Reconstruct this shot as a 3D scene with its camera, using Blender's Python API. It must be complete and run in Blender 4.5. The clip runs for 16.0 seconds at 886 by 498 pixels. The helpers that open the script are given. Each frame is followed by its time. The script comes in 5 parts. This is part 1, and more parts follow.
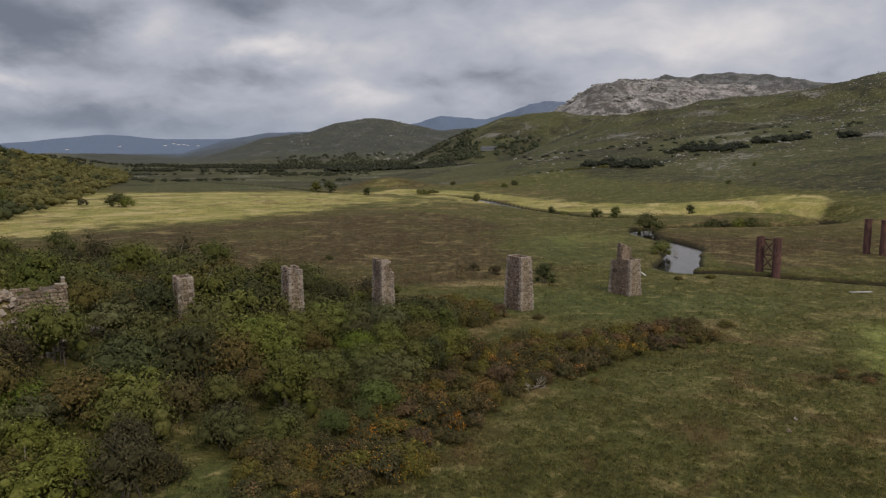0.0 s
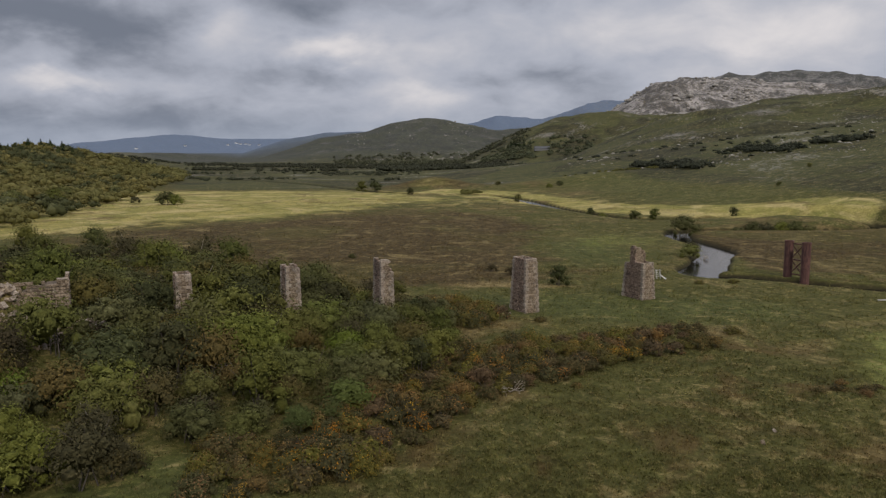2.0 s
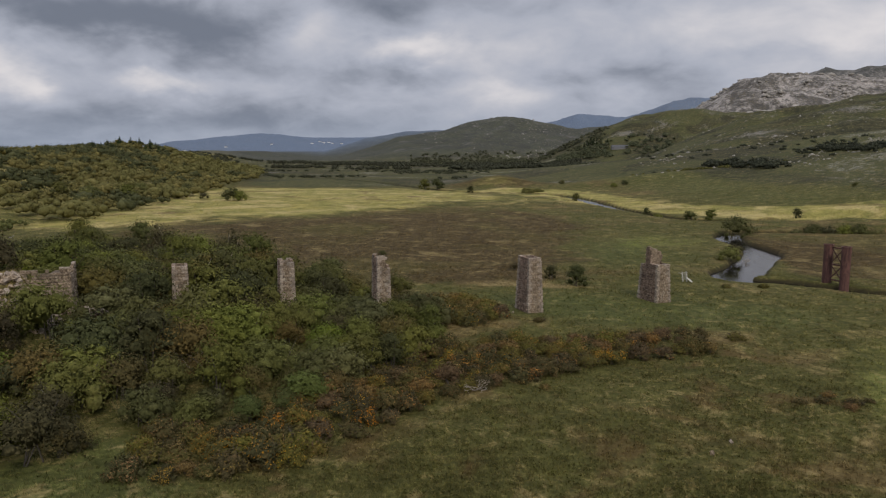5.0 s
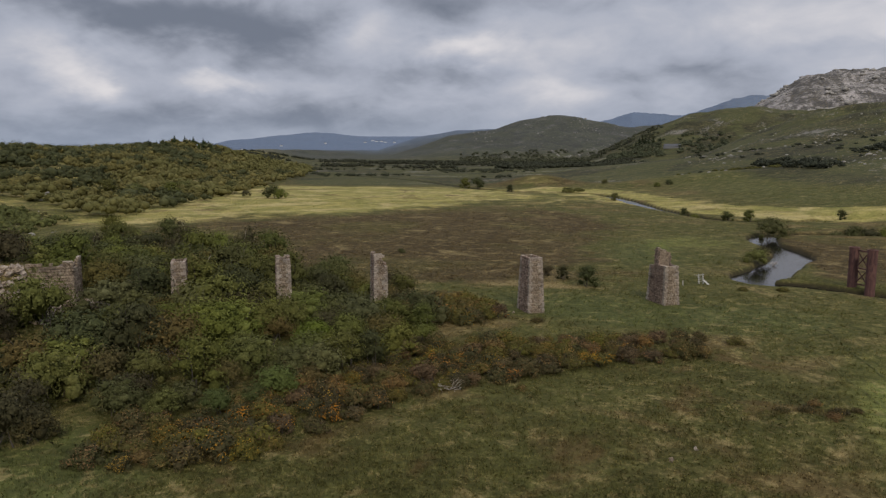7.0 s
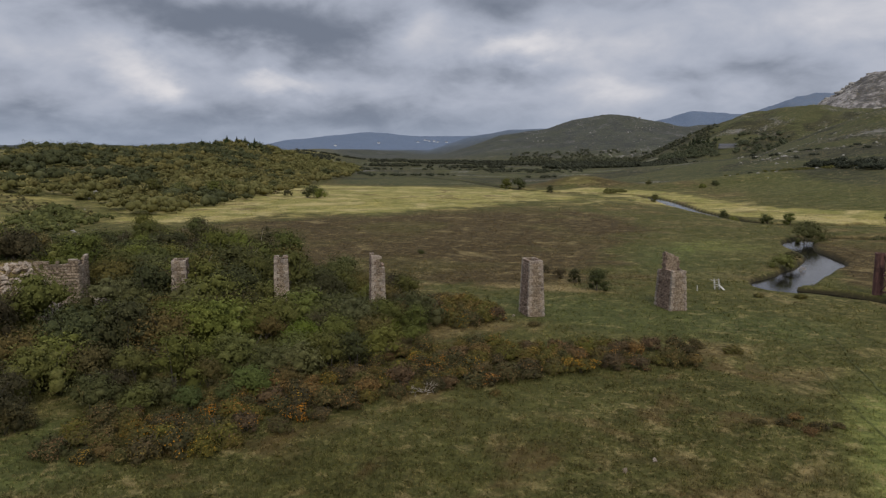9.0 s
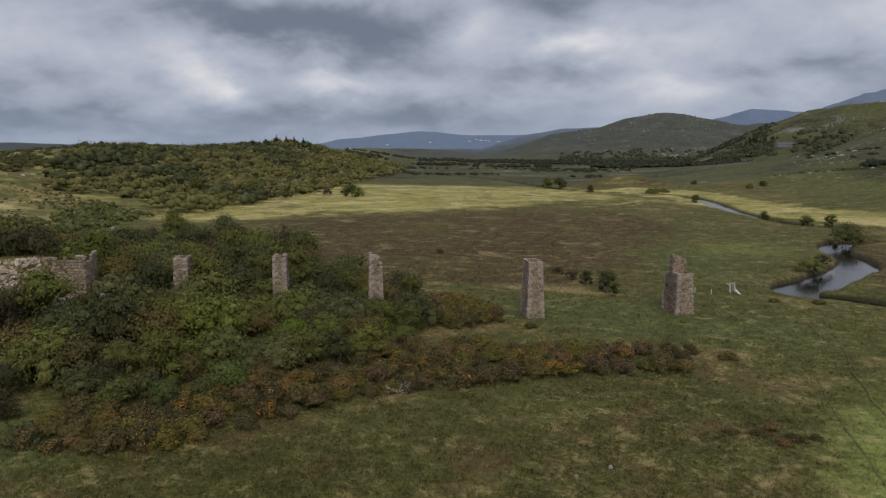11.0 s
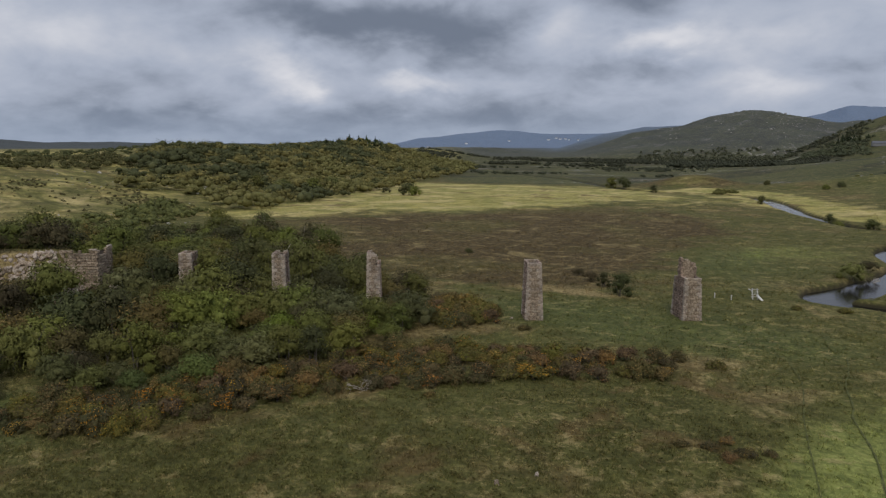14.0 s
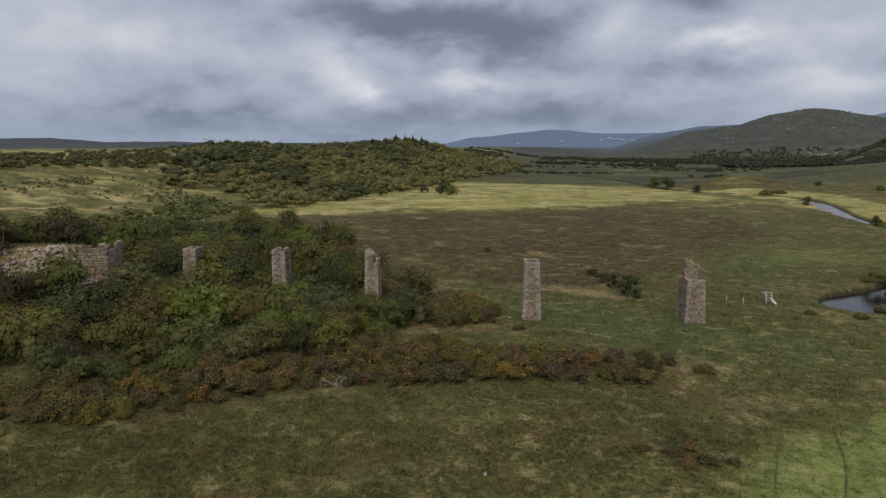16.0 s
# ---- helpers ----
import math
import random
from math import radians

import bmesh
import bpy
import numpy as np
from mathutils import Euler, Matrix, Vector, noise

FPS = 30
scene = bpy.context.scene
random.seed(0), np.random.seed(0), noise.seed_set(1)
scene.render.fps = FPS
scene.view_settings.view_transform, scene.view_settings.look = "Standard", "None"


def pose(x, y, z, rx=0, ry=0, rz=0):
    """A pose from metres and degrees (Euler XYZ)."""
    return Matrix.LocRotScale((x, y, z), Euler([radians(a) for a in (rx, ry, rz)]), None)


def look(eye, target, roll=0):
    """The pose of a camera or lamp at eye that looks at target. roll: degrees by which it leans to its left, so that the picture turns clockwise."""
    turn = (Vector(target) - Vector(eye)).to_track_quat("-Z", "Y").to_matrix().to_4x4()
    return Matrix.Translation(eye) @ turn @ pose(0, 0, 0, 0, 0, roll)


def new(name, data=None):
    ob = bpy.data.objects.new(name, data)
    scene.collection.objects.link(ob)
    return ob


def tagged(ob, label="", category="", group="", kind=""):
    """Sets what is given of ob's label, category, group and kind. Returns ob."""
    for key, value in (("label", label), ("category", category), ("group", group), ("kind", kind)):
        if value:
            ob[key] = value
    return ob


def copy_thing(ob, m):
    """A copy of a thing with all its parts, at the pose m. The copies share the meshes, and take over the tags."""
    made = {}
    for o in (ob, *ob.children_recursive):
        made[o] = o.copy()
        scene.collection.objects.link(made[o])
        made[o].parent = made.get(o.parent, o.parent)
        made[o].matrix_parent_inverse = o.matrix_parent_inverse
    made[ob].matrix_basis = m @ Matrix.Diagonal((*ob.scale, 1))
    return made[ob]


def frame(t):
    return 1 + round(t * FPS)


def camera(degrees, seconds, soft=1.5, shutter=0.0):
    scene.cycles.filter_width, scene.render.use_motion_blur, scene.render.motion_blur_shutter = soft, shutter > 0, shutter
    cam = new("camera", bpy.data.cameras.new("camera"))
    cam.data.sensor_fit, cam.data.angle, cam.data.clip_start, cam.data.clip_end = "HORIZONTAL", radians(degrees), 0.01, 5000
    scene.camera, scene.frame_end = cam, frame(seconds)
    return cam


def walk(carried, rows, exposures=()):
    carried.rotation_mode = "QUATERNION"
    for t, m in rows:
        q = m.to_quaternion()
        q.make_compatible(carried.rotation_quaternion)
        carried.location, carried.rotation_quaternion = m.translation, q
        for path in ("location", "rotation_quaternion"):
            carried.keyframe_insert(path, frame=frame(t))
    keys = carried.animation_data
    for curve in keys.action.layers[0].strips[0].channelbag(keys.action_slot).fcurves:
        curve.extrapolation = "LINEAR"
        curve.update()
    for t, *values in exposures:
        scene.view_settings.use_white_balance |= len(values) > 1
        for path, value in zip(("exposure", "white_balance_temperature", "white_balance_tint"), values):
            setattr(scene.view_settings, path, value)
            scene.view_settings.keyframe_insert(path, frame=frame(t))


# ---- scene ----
cam = camera(63.8, 16.0, soft=1.3)
METRES, EYE, TILT, LEAN, TURN = 56.0, 22.0, -7.8, 0.2, 0.0
ROWS = [
    (0.0, 0.0, 0.0, 0.0, -0.0, 0.0, -0.0),
    (0.5, 0.0319, 0.0002, 0.0001, 1.11, 0.0, -0.18),
    (1.0, 0.064, 0.0007, 0.0009, 2.23, 0.0, -0.36),
    (1.5, 0.0954, 0.0012, 0.0019, 3.37, -0.02, -0.54),
    (2.0, 0.1264, 0.0032, 0.0028, 4.52, -0.05, -0.71),
    (2.5, 0.1575, 0.0063, 0.0031, 5.65, -0.08, -0.89),
    (3.0, 0.1885, 0.0102, 0.0029, 6.76, -0.11, -1.06),
    (3.5, 0.2193, 0.014, 0.0024, 7.82, -0.16, -1.21),
    (4.0, 0.25, 0.0181, 0.0029, 8.86, -0.2, -1.36),
    (6.5, 0.4013, 0.0501, 0.0059, 14.04, -0.46, -2.14),
    (7.0, 0.4316, 0.0586, 0.0074, 15.11, -0.52, -2.27),
    (7.5, 0.4619, 0.0673, 0.0095, 16.16, -0.57, -2.4),
    (8.0, 0.4921, 0.076, 0.0128, 17.22, -0.63, -2.55),
    (8.5, 0.5218, 0.0852, 0.0156, 18.28, -0.69, -2.68),
    (9.0, 0.5512, 0.0954, 0.0187, 19.34, -0.74, -2.83),
    (11.5, 0.6937, 0.1552, 0.03, 24.57, -1.13, -3.44),
    (12.0, 0.7217, 0.1686, 0.0327, 25.64, -1.22, -3.56),
    (12.5, 0.7496, 0.1828, 0.0349, 26.74, -1.3, -3.7),
    (13.0, 0.7775, 0.1973, 0.0374, 27.76, -1.38, -3.81),
    (13.5, 0.8046, 0.2126, 0.0394, 28.81, -1.46, -3.94),
    (14.0, 0.8326, 0.2289, 0.041, 29.89, -1.54, -4.08),
    (14.5, 0.8599, 0.245, 0.0424, 30.97, -1.63, -4.21),
    (15.0, 0.8859, 0.262, 0.0436, 32.04, -1.72, -4.34),
    (15.5, 0.9112, 0.2798, 0.0453, 33.05, -1.8, -4.44),
    (16.0, 0.9362, 0.2973, 0.047, 34.06, -1.88, -4.55),
]
walk(cam, [(t, pose(0, 0, EYE, TILT, LEAN, TURN) @ pose(METRES * x, METRES * y, METRES * z, 90 + pitch, roll, yaw)) for t, x, y, z, yaw, pitch, roll in ROWS],
     exposures=[(0.0, 0.0, 6900, 11), (4.0, 0.0, 6850, 11), (9.0, 0.0, 6640, 10), (11.5, 0.0, 6500, 9), (16.0, 0.0, 6430, 9)])

# ---- sky, sun ----
SUN_ELEVATION, SUN_AZIMUTH = 42.0, 152.0   # azimuth clockwise from +y


class Nodes:
    """Short notation for a node tree."""

    def __init__(self, tree):
        self.tree = tree
        tree.nodes.clear()

    def add(self, kind, inputs=None, operation="", use_clamp=False, attribute_name=""):
        node = self.tree.nodes.new(kind)
        if operation:
            node.operation = operation
        if use_clamp:
            node.use_clamp = True
        if attribute_name:
            node.attribute_name = attribute_name
        for key, value in (inputs or {}).items():
            if isinstance(value, bpy.types.NodeSocket):
                self.tree.links.new(value, node.inputs[key])
            else:
                node.inputs[key].default_value = value
        return node

    def math(self, operation, a, b=0.0, c=0.0, clamp=False):
        n = self.add("ShaderNodeMath", {0: a, 1: b, 2: c}, operation=operation, use_clamp=clamp)
        return n.outputs[0]

    def noise(self, vector, scale, detail=4.0, rough=0.55, distortion=0.0):
        n = self.add("ShaderNodeTexNoise", {"Vector": vector, "Scale": scale, "Detail": detail, "Roughness": rough, "Distortion": distortion})
        return n.outputs["Fac"]

    def step(self, value, low, high, to_low=0.0, to_high=1.0):
        n = self.add("ShaderNodeMapRange", {"Value": value, "From Min": low, "From Max": high, "To Min": to_low, "To Max": to_high})
        n.interpolation_type = "SMOOTHSTEP"
        return n.outputs[0]

    def mix(self, fac, a, b, blend="MIX"):
        n = self.add("ShaderNodeMix")
        n.data_type, n.blend_type, n.clamp_factor = "RGBA", blend, True
        for socket, value in ((n.inputs[0], fac), (n.inputs[6], a), (n.inputs[7], b)):
            if isinstance(value, bpy.types.NodeSocket):
                self.tree.links.new(value, socket)
            else:
                socket.default_value = value if isinstance(value, float) else (*value, 1.0)
        return n.outputs[2]

    def attribute(self, name):
        return self.add("ShaderNodeAttribute", attribute_name=name).outputs["Fac"]


# cloud masses: bearing, height angle, half width, half height (degrees), light (+) or dark (-)
CLOUDS = [(-13, 7.8, 4.2, 0.9, 0.85), (-14, 5.9, 7.0, 0.7, -0.35), (-21.5, 9.6, 2.6, 2.0, 0.45), (-14, 11.0, 8.0, 1.3, -0.45), (-28, 8.8, 5.0, 1.8, -0.25), (-29, 4.7, 5.0, 0.7, 0.30),
          (-36, 9.6, 10.0, 1.9, -0.95), (-41.5, 4.6, 1.4, 1.1, 0.75), (-43.5, 6.0, 1.6, 1.2, 0.65), (-32.5, 5.2, 2.0, 0.8, 0.80), (-54, 7.5, 9.0, 2.0, 0.50), (-50, 1.8, 16.0, 1.3, -0.5),
          (-6, 4.6, 5.0, 0.9, 0.30), (6, 9.0, 9.0, 2.2, 0.40), (22, 8.6, 9.0, 2.4, 0.45), (2, 5.4, 6.0, 0.7, -0.20), (-26, 2.4, 10.0, 1.0, -0.30), (14, 6.8, 5.0, 0.6, -0.25)]


def make_world():
    world = bpy.data.worlds.new("overcast_sky")
    scene.world = world
    world.use_nodes = True
    n = Nodes(world.node_tree)
    sky = n.add("ShaderNodeTexSky")
    sky.sky_type, sky.sun_disc, sky.dust_density = "NISHITA", False, 2.0
    sky.sun_elevation, sky.sun_rotation = radians(SUN_ELEVATION), radians(SUN_AZIMUTH)
    blue = n.add("ShaderNodeVectorMath", {0: sky.outputs[0], "Scale": 0.10}, operation="SCALE").outputs[0]
    way = n.add("ShaderNodeTexCoord").outputs["Generated"]
    xyz = n.add("ShaderNodeSeparateXYZ", {0: way})
    up = n.math("MAXIMUM", xyz.outputs[2], 0.0)
    high = n.math("ADD", up, 0.42)
    flat = n.add("ShaderNodeCombineXYZ", {0: n.math("DIVIDE", xyz.outputs[0], high), 1: n.math("DIVIDE", xyz.outputs[1], high), 2: 0.0}).outputs[0]
    spot = n.add("ShaderNodeMapping", {"Vector": flat, "Location": (CLOUD_X, CLOUD_Y, 0.0)}).outputs[0]
    big = n.noise(spot, 1.9, 6.0, 0.5, 0.25)
    mid = n.noise(spot, 6.5, 7.0, 0.55, 0.3)
    sway = n.math("SUBTRACT", n.noise(spot, 3.4, 5.0, 0.55), 0.5)
    bend = n.math("SUBTRACT", n.noise(spot, 6.0, 5.0, 0.55, 0.3), 0.5)
    degrees_per = 57.29578
    bearing = n.math("MULTIPLY_ADD", n.math("ARCTAN2", xyz.outputs[0], xyz.outputs[1]), degrees_per, n.math("MULTIPLY", sway, 9.0))
    rise = n.math("MULTIPLY_ADD", n.math("ARCSINE", xyz.outputs[2]), degrees_per, n.math("MULTIPLY", bend, 3.2))
    light = n.math("MULTIPLY_ADD", n.math("SUBTRACT", big, 0.5), 2.0, n.math("MULTIPLY", n.math("SUBTRACT", mid, 0.5), 1.15))
    for at, top, wide, tall, amount in CLOUDS:
        dx = n.math("MULTIPLY", n.math("SUBTRACT", bearing, at), 1 / wide)
        dy = n.math("MULTIPLY", n.math("SUBTRACT", rise, top), 1 / tall)
        far = n.math("MULTIPLY_ADD", dx, dx, n.math("MULTIPLY", dy, dy))
        light = n.math("MULTIPLY_ADD", n.math("EXPONENT", n.math("MULTIPLY", far, -1.0)), 1.1 * amount, light)
    tone = n.mix(n.step(light, -0.9, 0.15), CLOUD_DARK, CLOUD_MID)
    tone = n.mix(n.step(light, -0.1, 1.4), tone, CLOUD_LIGHT)
    low = n.step(up, 0.0, 0.075)
    tone = n.mix(n.math("MULTIPLY", n.math("SUBTRACT", 1.0, low), 0.6), tone, CLOUD_VEIL)
    lift = n.step(up, 0.25, 0.95, 1.0, CLOUD_ZENITH)
    tone = n.add("ShaderNodeVectorMath", {0: tone, "Scale": lift}, operation="SCALE").outputs[0]
    both = n.mix(n.step(light, -1.5, -1.0, 0.8, 1.0), blue, tone)
    shader = n.add("ShaderNodeBackground", {"Color": both, "Strength": 1.0})
    n.add("ShaderNodeOutputWorld", {"Surface": shader.outputs[0]})


CLOUD_X, CLOUD_Y = 3.2, 1.7
CLOUD_LIGHT, CLOUD_MID, CLOUD_DARK, CLOUD_VEIL, CLOUD_ZENITH = (0.75, 0.74, 0.77), (0.40, 0.440, 0.535), (0.165, 0.194, 0.255), (0.265, 0.322, 0.425), 2.0
make_world()
sun = new("sun", bpy.data.lights.new("sun", "SUN"))
sun.data.energy, sun.data.angle, sun.data.color = 1.5, radians(10), (1.0, 0.95, 0.86)
a, e = radians(SUN_AZIMUTH), radians(SUN_ELEVATION)
sun.matrix_world = look((200 * math.sin(a) * math.cos(e), 200 * math.cos(a) * math.cos(e), 200 * math.sin(e)), (0, 0, 0))


# ---- materials ----
def material(name, rough=0.9, specular=0.2):
    m = bpy.data.materials.new(name)
    m.use_nodes = True
    n = Nodes(m.node_tree)
    shader = n.add("ShaderNodeBsdfPrincipled", {"Roughness": rough, "Specular IOR Level": specular})
    n.add("ShaderNodeOutputMaterial", {"Surface": shader.outputs[0]})
    return m, n, shader


def bump(n, shader, height, strength, distance):
    b = n.add("ShaderNodeBump", {"Height": height, "Strength": strength, "Distance": distance})
    n.tree.links.new(b.outputs[0], shader.inputs["Normal"])


def colour(n, shader, socket):
    n.tree.links.new(socket, shader.inputs["Base Color"])


def see_through(n, shader, tint, amount):
    """Thin leaves and blades let part of the light through."""
    thin = n.add("ShaderNodeBsdfTranslucent", {"Color": tint})
    both = n.add("ShaderNodeMixShader", {0: amount, 1: shader.outputs[0], 2: thin.outputs[0]})
    n.add("ShaderNodeOutputMaterial", {"Surface": both.outputs[0]}).is_active_output = True


def ground_colours(n, place):
    """The turf's colour from the plant cover: grass, meadow, bog heath, moor, bare rock, then hazed far heather and
    blue haze.
    """
    fine = n.noise(place, 2.6, 6.0, 0.72)
    tuft = n.noise(place, 0.9, 6.0, 0.68, 0.5)
    patch = n.noise(place, 0.09, 5.0, 0.6, 0.8)
    broad = n.noise(place, 0.016, 4.0, 0.55, 0.6)
    straw = n.step(n.math("MULTIPLY_ADD", patch, 0.5, n.math("MULTIPLY", tuft, 0.5)), 0.50, 0.64)
    brown = n.step(n.math("MULTIPLY_ADD", broad, 0.45, n.math("MULTIPLY", patch, 0.55)), 0.49, 0.60)
    grass = n.mix(n.step(tuft, 0.28, 0.72), GRASS_DARK, GRASS)
    grass = n.mix(n.math("MULTIPLY", brown, 0.85), grass, GRASS_BROWN)
    grass = n.mix(n.math("MULTIPLY", straw, 0.55), grass, STRAW)
    meadow = n.mix(n.step(patch, 0.35, 0.65), SUNLIT_MEADOW_GREEN, SUNLIT_MEADOW)
    swathe = n.noise(place, 0.05, 7.0, 0.7, 0.6)
    meadow = n.mix(n.math("MULTIPLY", n.step(swathe, 0.50, 0.60), 0.75), meadow, SUNLIT_MEADOW_STRAW)
    meadow = n.mix(n.math("MULTIPLY", n.step(n.noise(place, 0.037, 7.0, 0.7, 1.0), 0.53, 0.62), 0.75), meadow, GRASS_BROWN)
    bog = n.mix(n.step(tuft, 0.36, 0.66), BOG_DARK, BOG)
    bog = n.mix(n.math("MULTIPLY", n.step(patch, 0.55, 0.68), 0.5), bog, STRAW)
    bog = n.mix(n.math("MULTIPLY", n.step(broad, 0.5, 0.62), 0.4), bog, GRASS)
    lush = n.mix(n.step(tuft, 0.35, 0.65), LUSH_LIT_DARK, LUSH_LIT)
    sward = n.mix(n.step(tuft, 0.32, 0.68), SWARD_DARK, SWARD)
    hill = n.mix(n.step(n.noise(place, 0.045, 7.0, 0.72, 0.5), 0.40, 0.60), MOOR_DARK, MOOR)
    hill = n.mix(n.math("MULTIPLY", n.step(n.noise(place, 0.014, 6.0, 0.65, 0.4), 0.42, 0.56), 0.85), hill, MOOR_GREEN)
    crag = n.step(n.math("MULTIPLY_ADD", n.noise(place, 0.02, 3.0, 0.5), 0.5, n.math("MULTIPLY", n.noise(place, 0.32, 5.0, 0.75, 0.5), 0.5)), 0.575, 0.60)
    hill = n.mix(n.math("MULTIPLY", crag, 0.4), hill, ROCK)
    stone = n.math("MULTIPLY_ADD", n.noise(place, 0.02, 5.0, 0.6, 0.8), 0.45, n.math("MULTIPLY", n.noise(place, 0.11, 7.0, 0.8, 0.6), 0.55))
    rock = n.mix(n.step(stone, 0.45, 0.60), ROCK_DARK, ROCK)
    mud = (0.030, 0.025, 0.013)
    heath = n.mix(n.step(fine, 0.34, 0.62), HEATH_DARK, HEATH)
    heath = n.mix(n.step(patch, 0.52, 0.62), heath, HEATH_RED)
    heath = n.mix(n.math("MULTIPLY", n.step(tuft, 0.54, 0.68), 0.6), heath, GRASS)
    dry = n.mix(n.step(fine, 0.35, 0.65), GRASS_BROWN, STRAW)
    out = grass
    for name, tint in (("sward", sward), ("heath", heath), ("straw", dry), ("lush", lush), ("meadow", meadow), ("bog", bog), ("moor", hill), ("rock", rock)):
        edge = n.math("MULTIPLY_ADD", n.math("SUBTRACT", patch, 0.5), 0.9, n.attribute(name))
        out = n.mix(n.step(edge, 0.3, 0.7), out, tint)
    # Haze of distance, painted over the hills as colour.
    out = n.mix(n.attribute("far"), out, HAZED_HEATHER)
    out = n.mix(n.attribute("blue"), out, HAZE_BLUE)
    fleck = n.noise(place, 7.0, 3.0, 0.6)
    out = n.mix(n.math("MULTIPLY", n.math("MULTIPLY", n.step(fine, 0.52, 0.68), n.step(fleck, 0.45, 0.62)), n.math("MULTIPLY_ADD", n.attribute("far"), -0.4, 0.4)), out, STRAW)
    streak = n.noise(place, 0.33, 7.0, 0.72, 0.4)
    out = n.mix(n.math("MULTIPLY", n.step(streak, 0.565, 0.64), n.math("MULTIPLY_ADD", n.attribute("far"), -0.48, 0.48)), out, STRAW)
    clump = n.noise(place, 0.75, 5.0, 0.75, 1.2)
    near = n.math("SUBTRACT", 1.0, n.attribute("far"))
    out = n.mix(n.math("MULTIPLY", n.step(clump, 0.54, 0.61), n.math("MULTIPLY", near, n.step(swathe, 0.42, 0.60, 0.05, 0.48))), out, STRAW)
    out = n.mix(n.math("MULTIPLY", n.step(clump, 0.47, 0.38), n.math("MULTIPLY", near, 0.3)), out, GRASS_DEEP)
    out = n.add("ShaderNodeVectorMath", {0: out, "Scale": n.step(streak, 0.32, 0.62, 0.84, 1.16)}, operation="SCALE").outputs[0]
    shade = n.math("MULTIPLY", n.step(fine, 0.28, 0.72, 0.72, 1.28), n.step(n.noise(place, 0.3, 4.0, 0.6), 0.3, 0.7, 0.9, 1.12))
    out = n.add("ShaderNodeVectorMath", {0: out, "Scale": shade}, operation="SCALE").outputs[0]
    out = n.mix(n.attribute("mud"), out, mud)
    return out, fine, tuft


GRASS, GRASS_DARK, GRASS_BROWN, STRAW = (0.081, 0.077, 0.020), (0.053, 0.052, 0.015), (0.100, 0.068, 0.027), (0.25, 0.19, 0.085)
SWARD, SWARD_DARK = (0.084, 0.090, 0.025), (0.050, 0.055, 0.017)
GRASS_DEEP = (0.042, 0.044, 0.015)
# Meadow tones also hold sunlight, bog tones cloud shadow, in the base colour.
SUNLIT_MEADOW, SUNLIT_MEADOW_GREEN, SUNLIT_MEADOW_STRAW = (0.30, 0.25, 0.080), (0.175, 0.165, 0.045), (0.43, 0.34, 0.15)
# The lush greens are brightened to hold the near patch's sunlight.
BOG, BOG_DARK, LUSH_LIT, LUSH_LIT_DARK = (0.080, 0.053, 0.020), (0.041, 0.029, 0.012), (0.185, 0.195, 0.052), (0.105, 0.118, 0.030)
MOOR, MOOR_DARK, MOOR_GREEN = (0.048, 0.045, 0.021), (0.022, 0.024, 0.013), (0.062, 0.064, 0.023)
# The last two tones carry the haze of distance in their colour.
ROCK, ROCK_DARK, HAZED_HEATHER, HAZE_BLUE = (0.37, 0.335, 0.31), (0.072, 0.067, 0.063), (0.056, 0.060, 0.058), (0.115, 0.148, 0.205)

HEATH, HEATH_DARK, HEATH_RED = (0.070, 0.066, 0.018), (0.046, 0.045, 0.013), (0.086, 0.060, 0.022)


def ground_material():
    m, n, shader = material("turf", 0.95, 0.1)
    place = n.add("ShaderNodeTexCoord").outputs["Object"]
    out, fine, tuft = ground_colours(n, place)
    colour(n, shader, out)
    rough = n.math("MULTIPLY_ADD", fine, 0.35, tuft)
    bump(n, shader, rough, 0.6, 0.2)
    return m


def leaf_material(name, dark, light, tip, amount=0.25, spread=0.5, grain=1.1, fine=5.0):
    """Leaves: each bush differs in hue, each spray a little, with a fine mottle of lit and inner leaves."""
    m, n, shader = material(name, 0.85, 0.06)
    info = n.add("ShaderNodeObjectInfo")
    island = n.add("ShaderNodeNewGeometry").outputs["Random Per Island"]
    place = n.add("ShaderNodeTexCoord").outputs["Object"]
    lump = n.noise(place, grain, 3.0, 0.6)
    speck = n.noise(place, fine, 4.0, 0.7)
    tone = n.math("MULTIPLY_ADD", lump, 0.55, n.math("MULTIPLY_ADD", island, 0.4 * spread, -0.2 * spread - 0.05))
    tone = n.math("MULTIPLY_ADD", n.step(speck, 0.32, 0.68), 0.5, n.math("ADD", tone, 0.02))
    base = n.mix(n.math("MULTIPLY", tone, 0.9, clamp=True), dark, light)
    base = n.mix(n.math("MULTIPLY", n.step(island, 1 - amount, 1 - amount * 0.5), 0.45), base, tip)
    other = n.math("FRACT", n.math("MULTIPLY", info.outputs["Random"], 7.31))
    hue = n.add("ShaderNodeHueSaturation", {"Hue": n.math("MULTIPLY_ADD", info.outputs["Random"], 0.036, 0.480), "Saturation": n.step(other, 0.0, 1.0, 0.74, 0.98),
                                            "Value": n.step(other, 0.0, 1.0, 0.7, 1.3), "Color": base})
    colour(n, shader, hue.outputs[0])
    bump(n, shader, speck, 0.7, 0.5 / fine)
    see_through(n, shader, hue.outputs[0], 0.12)
    return m


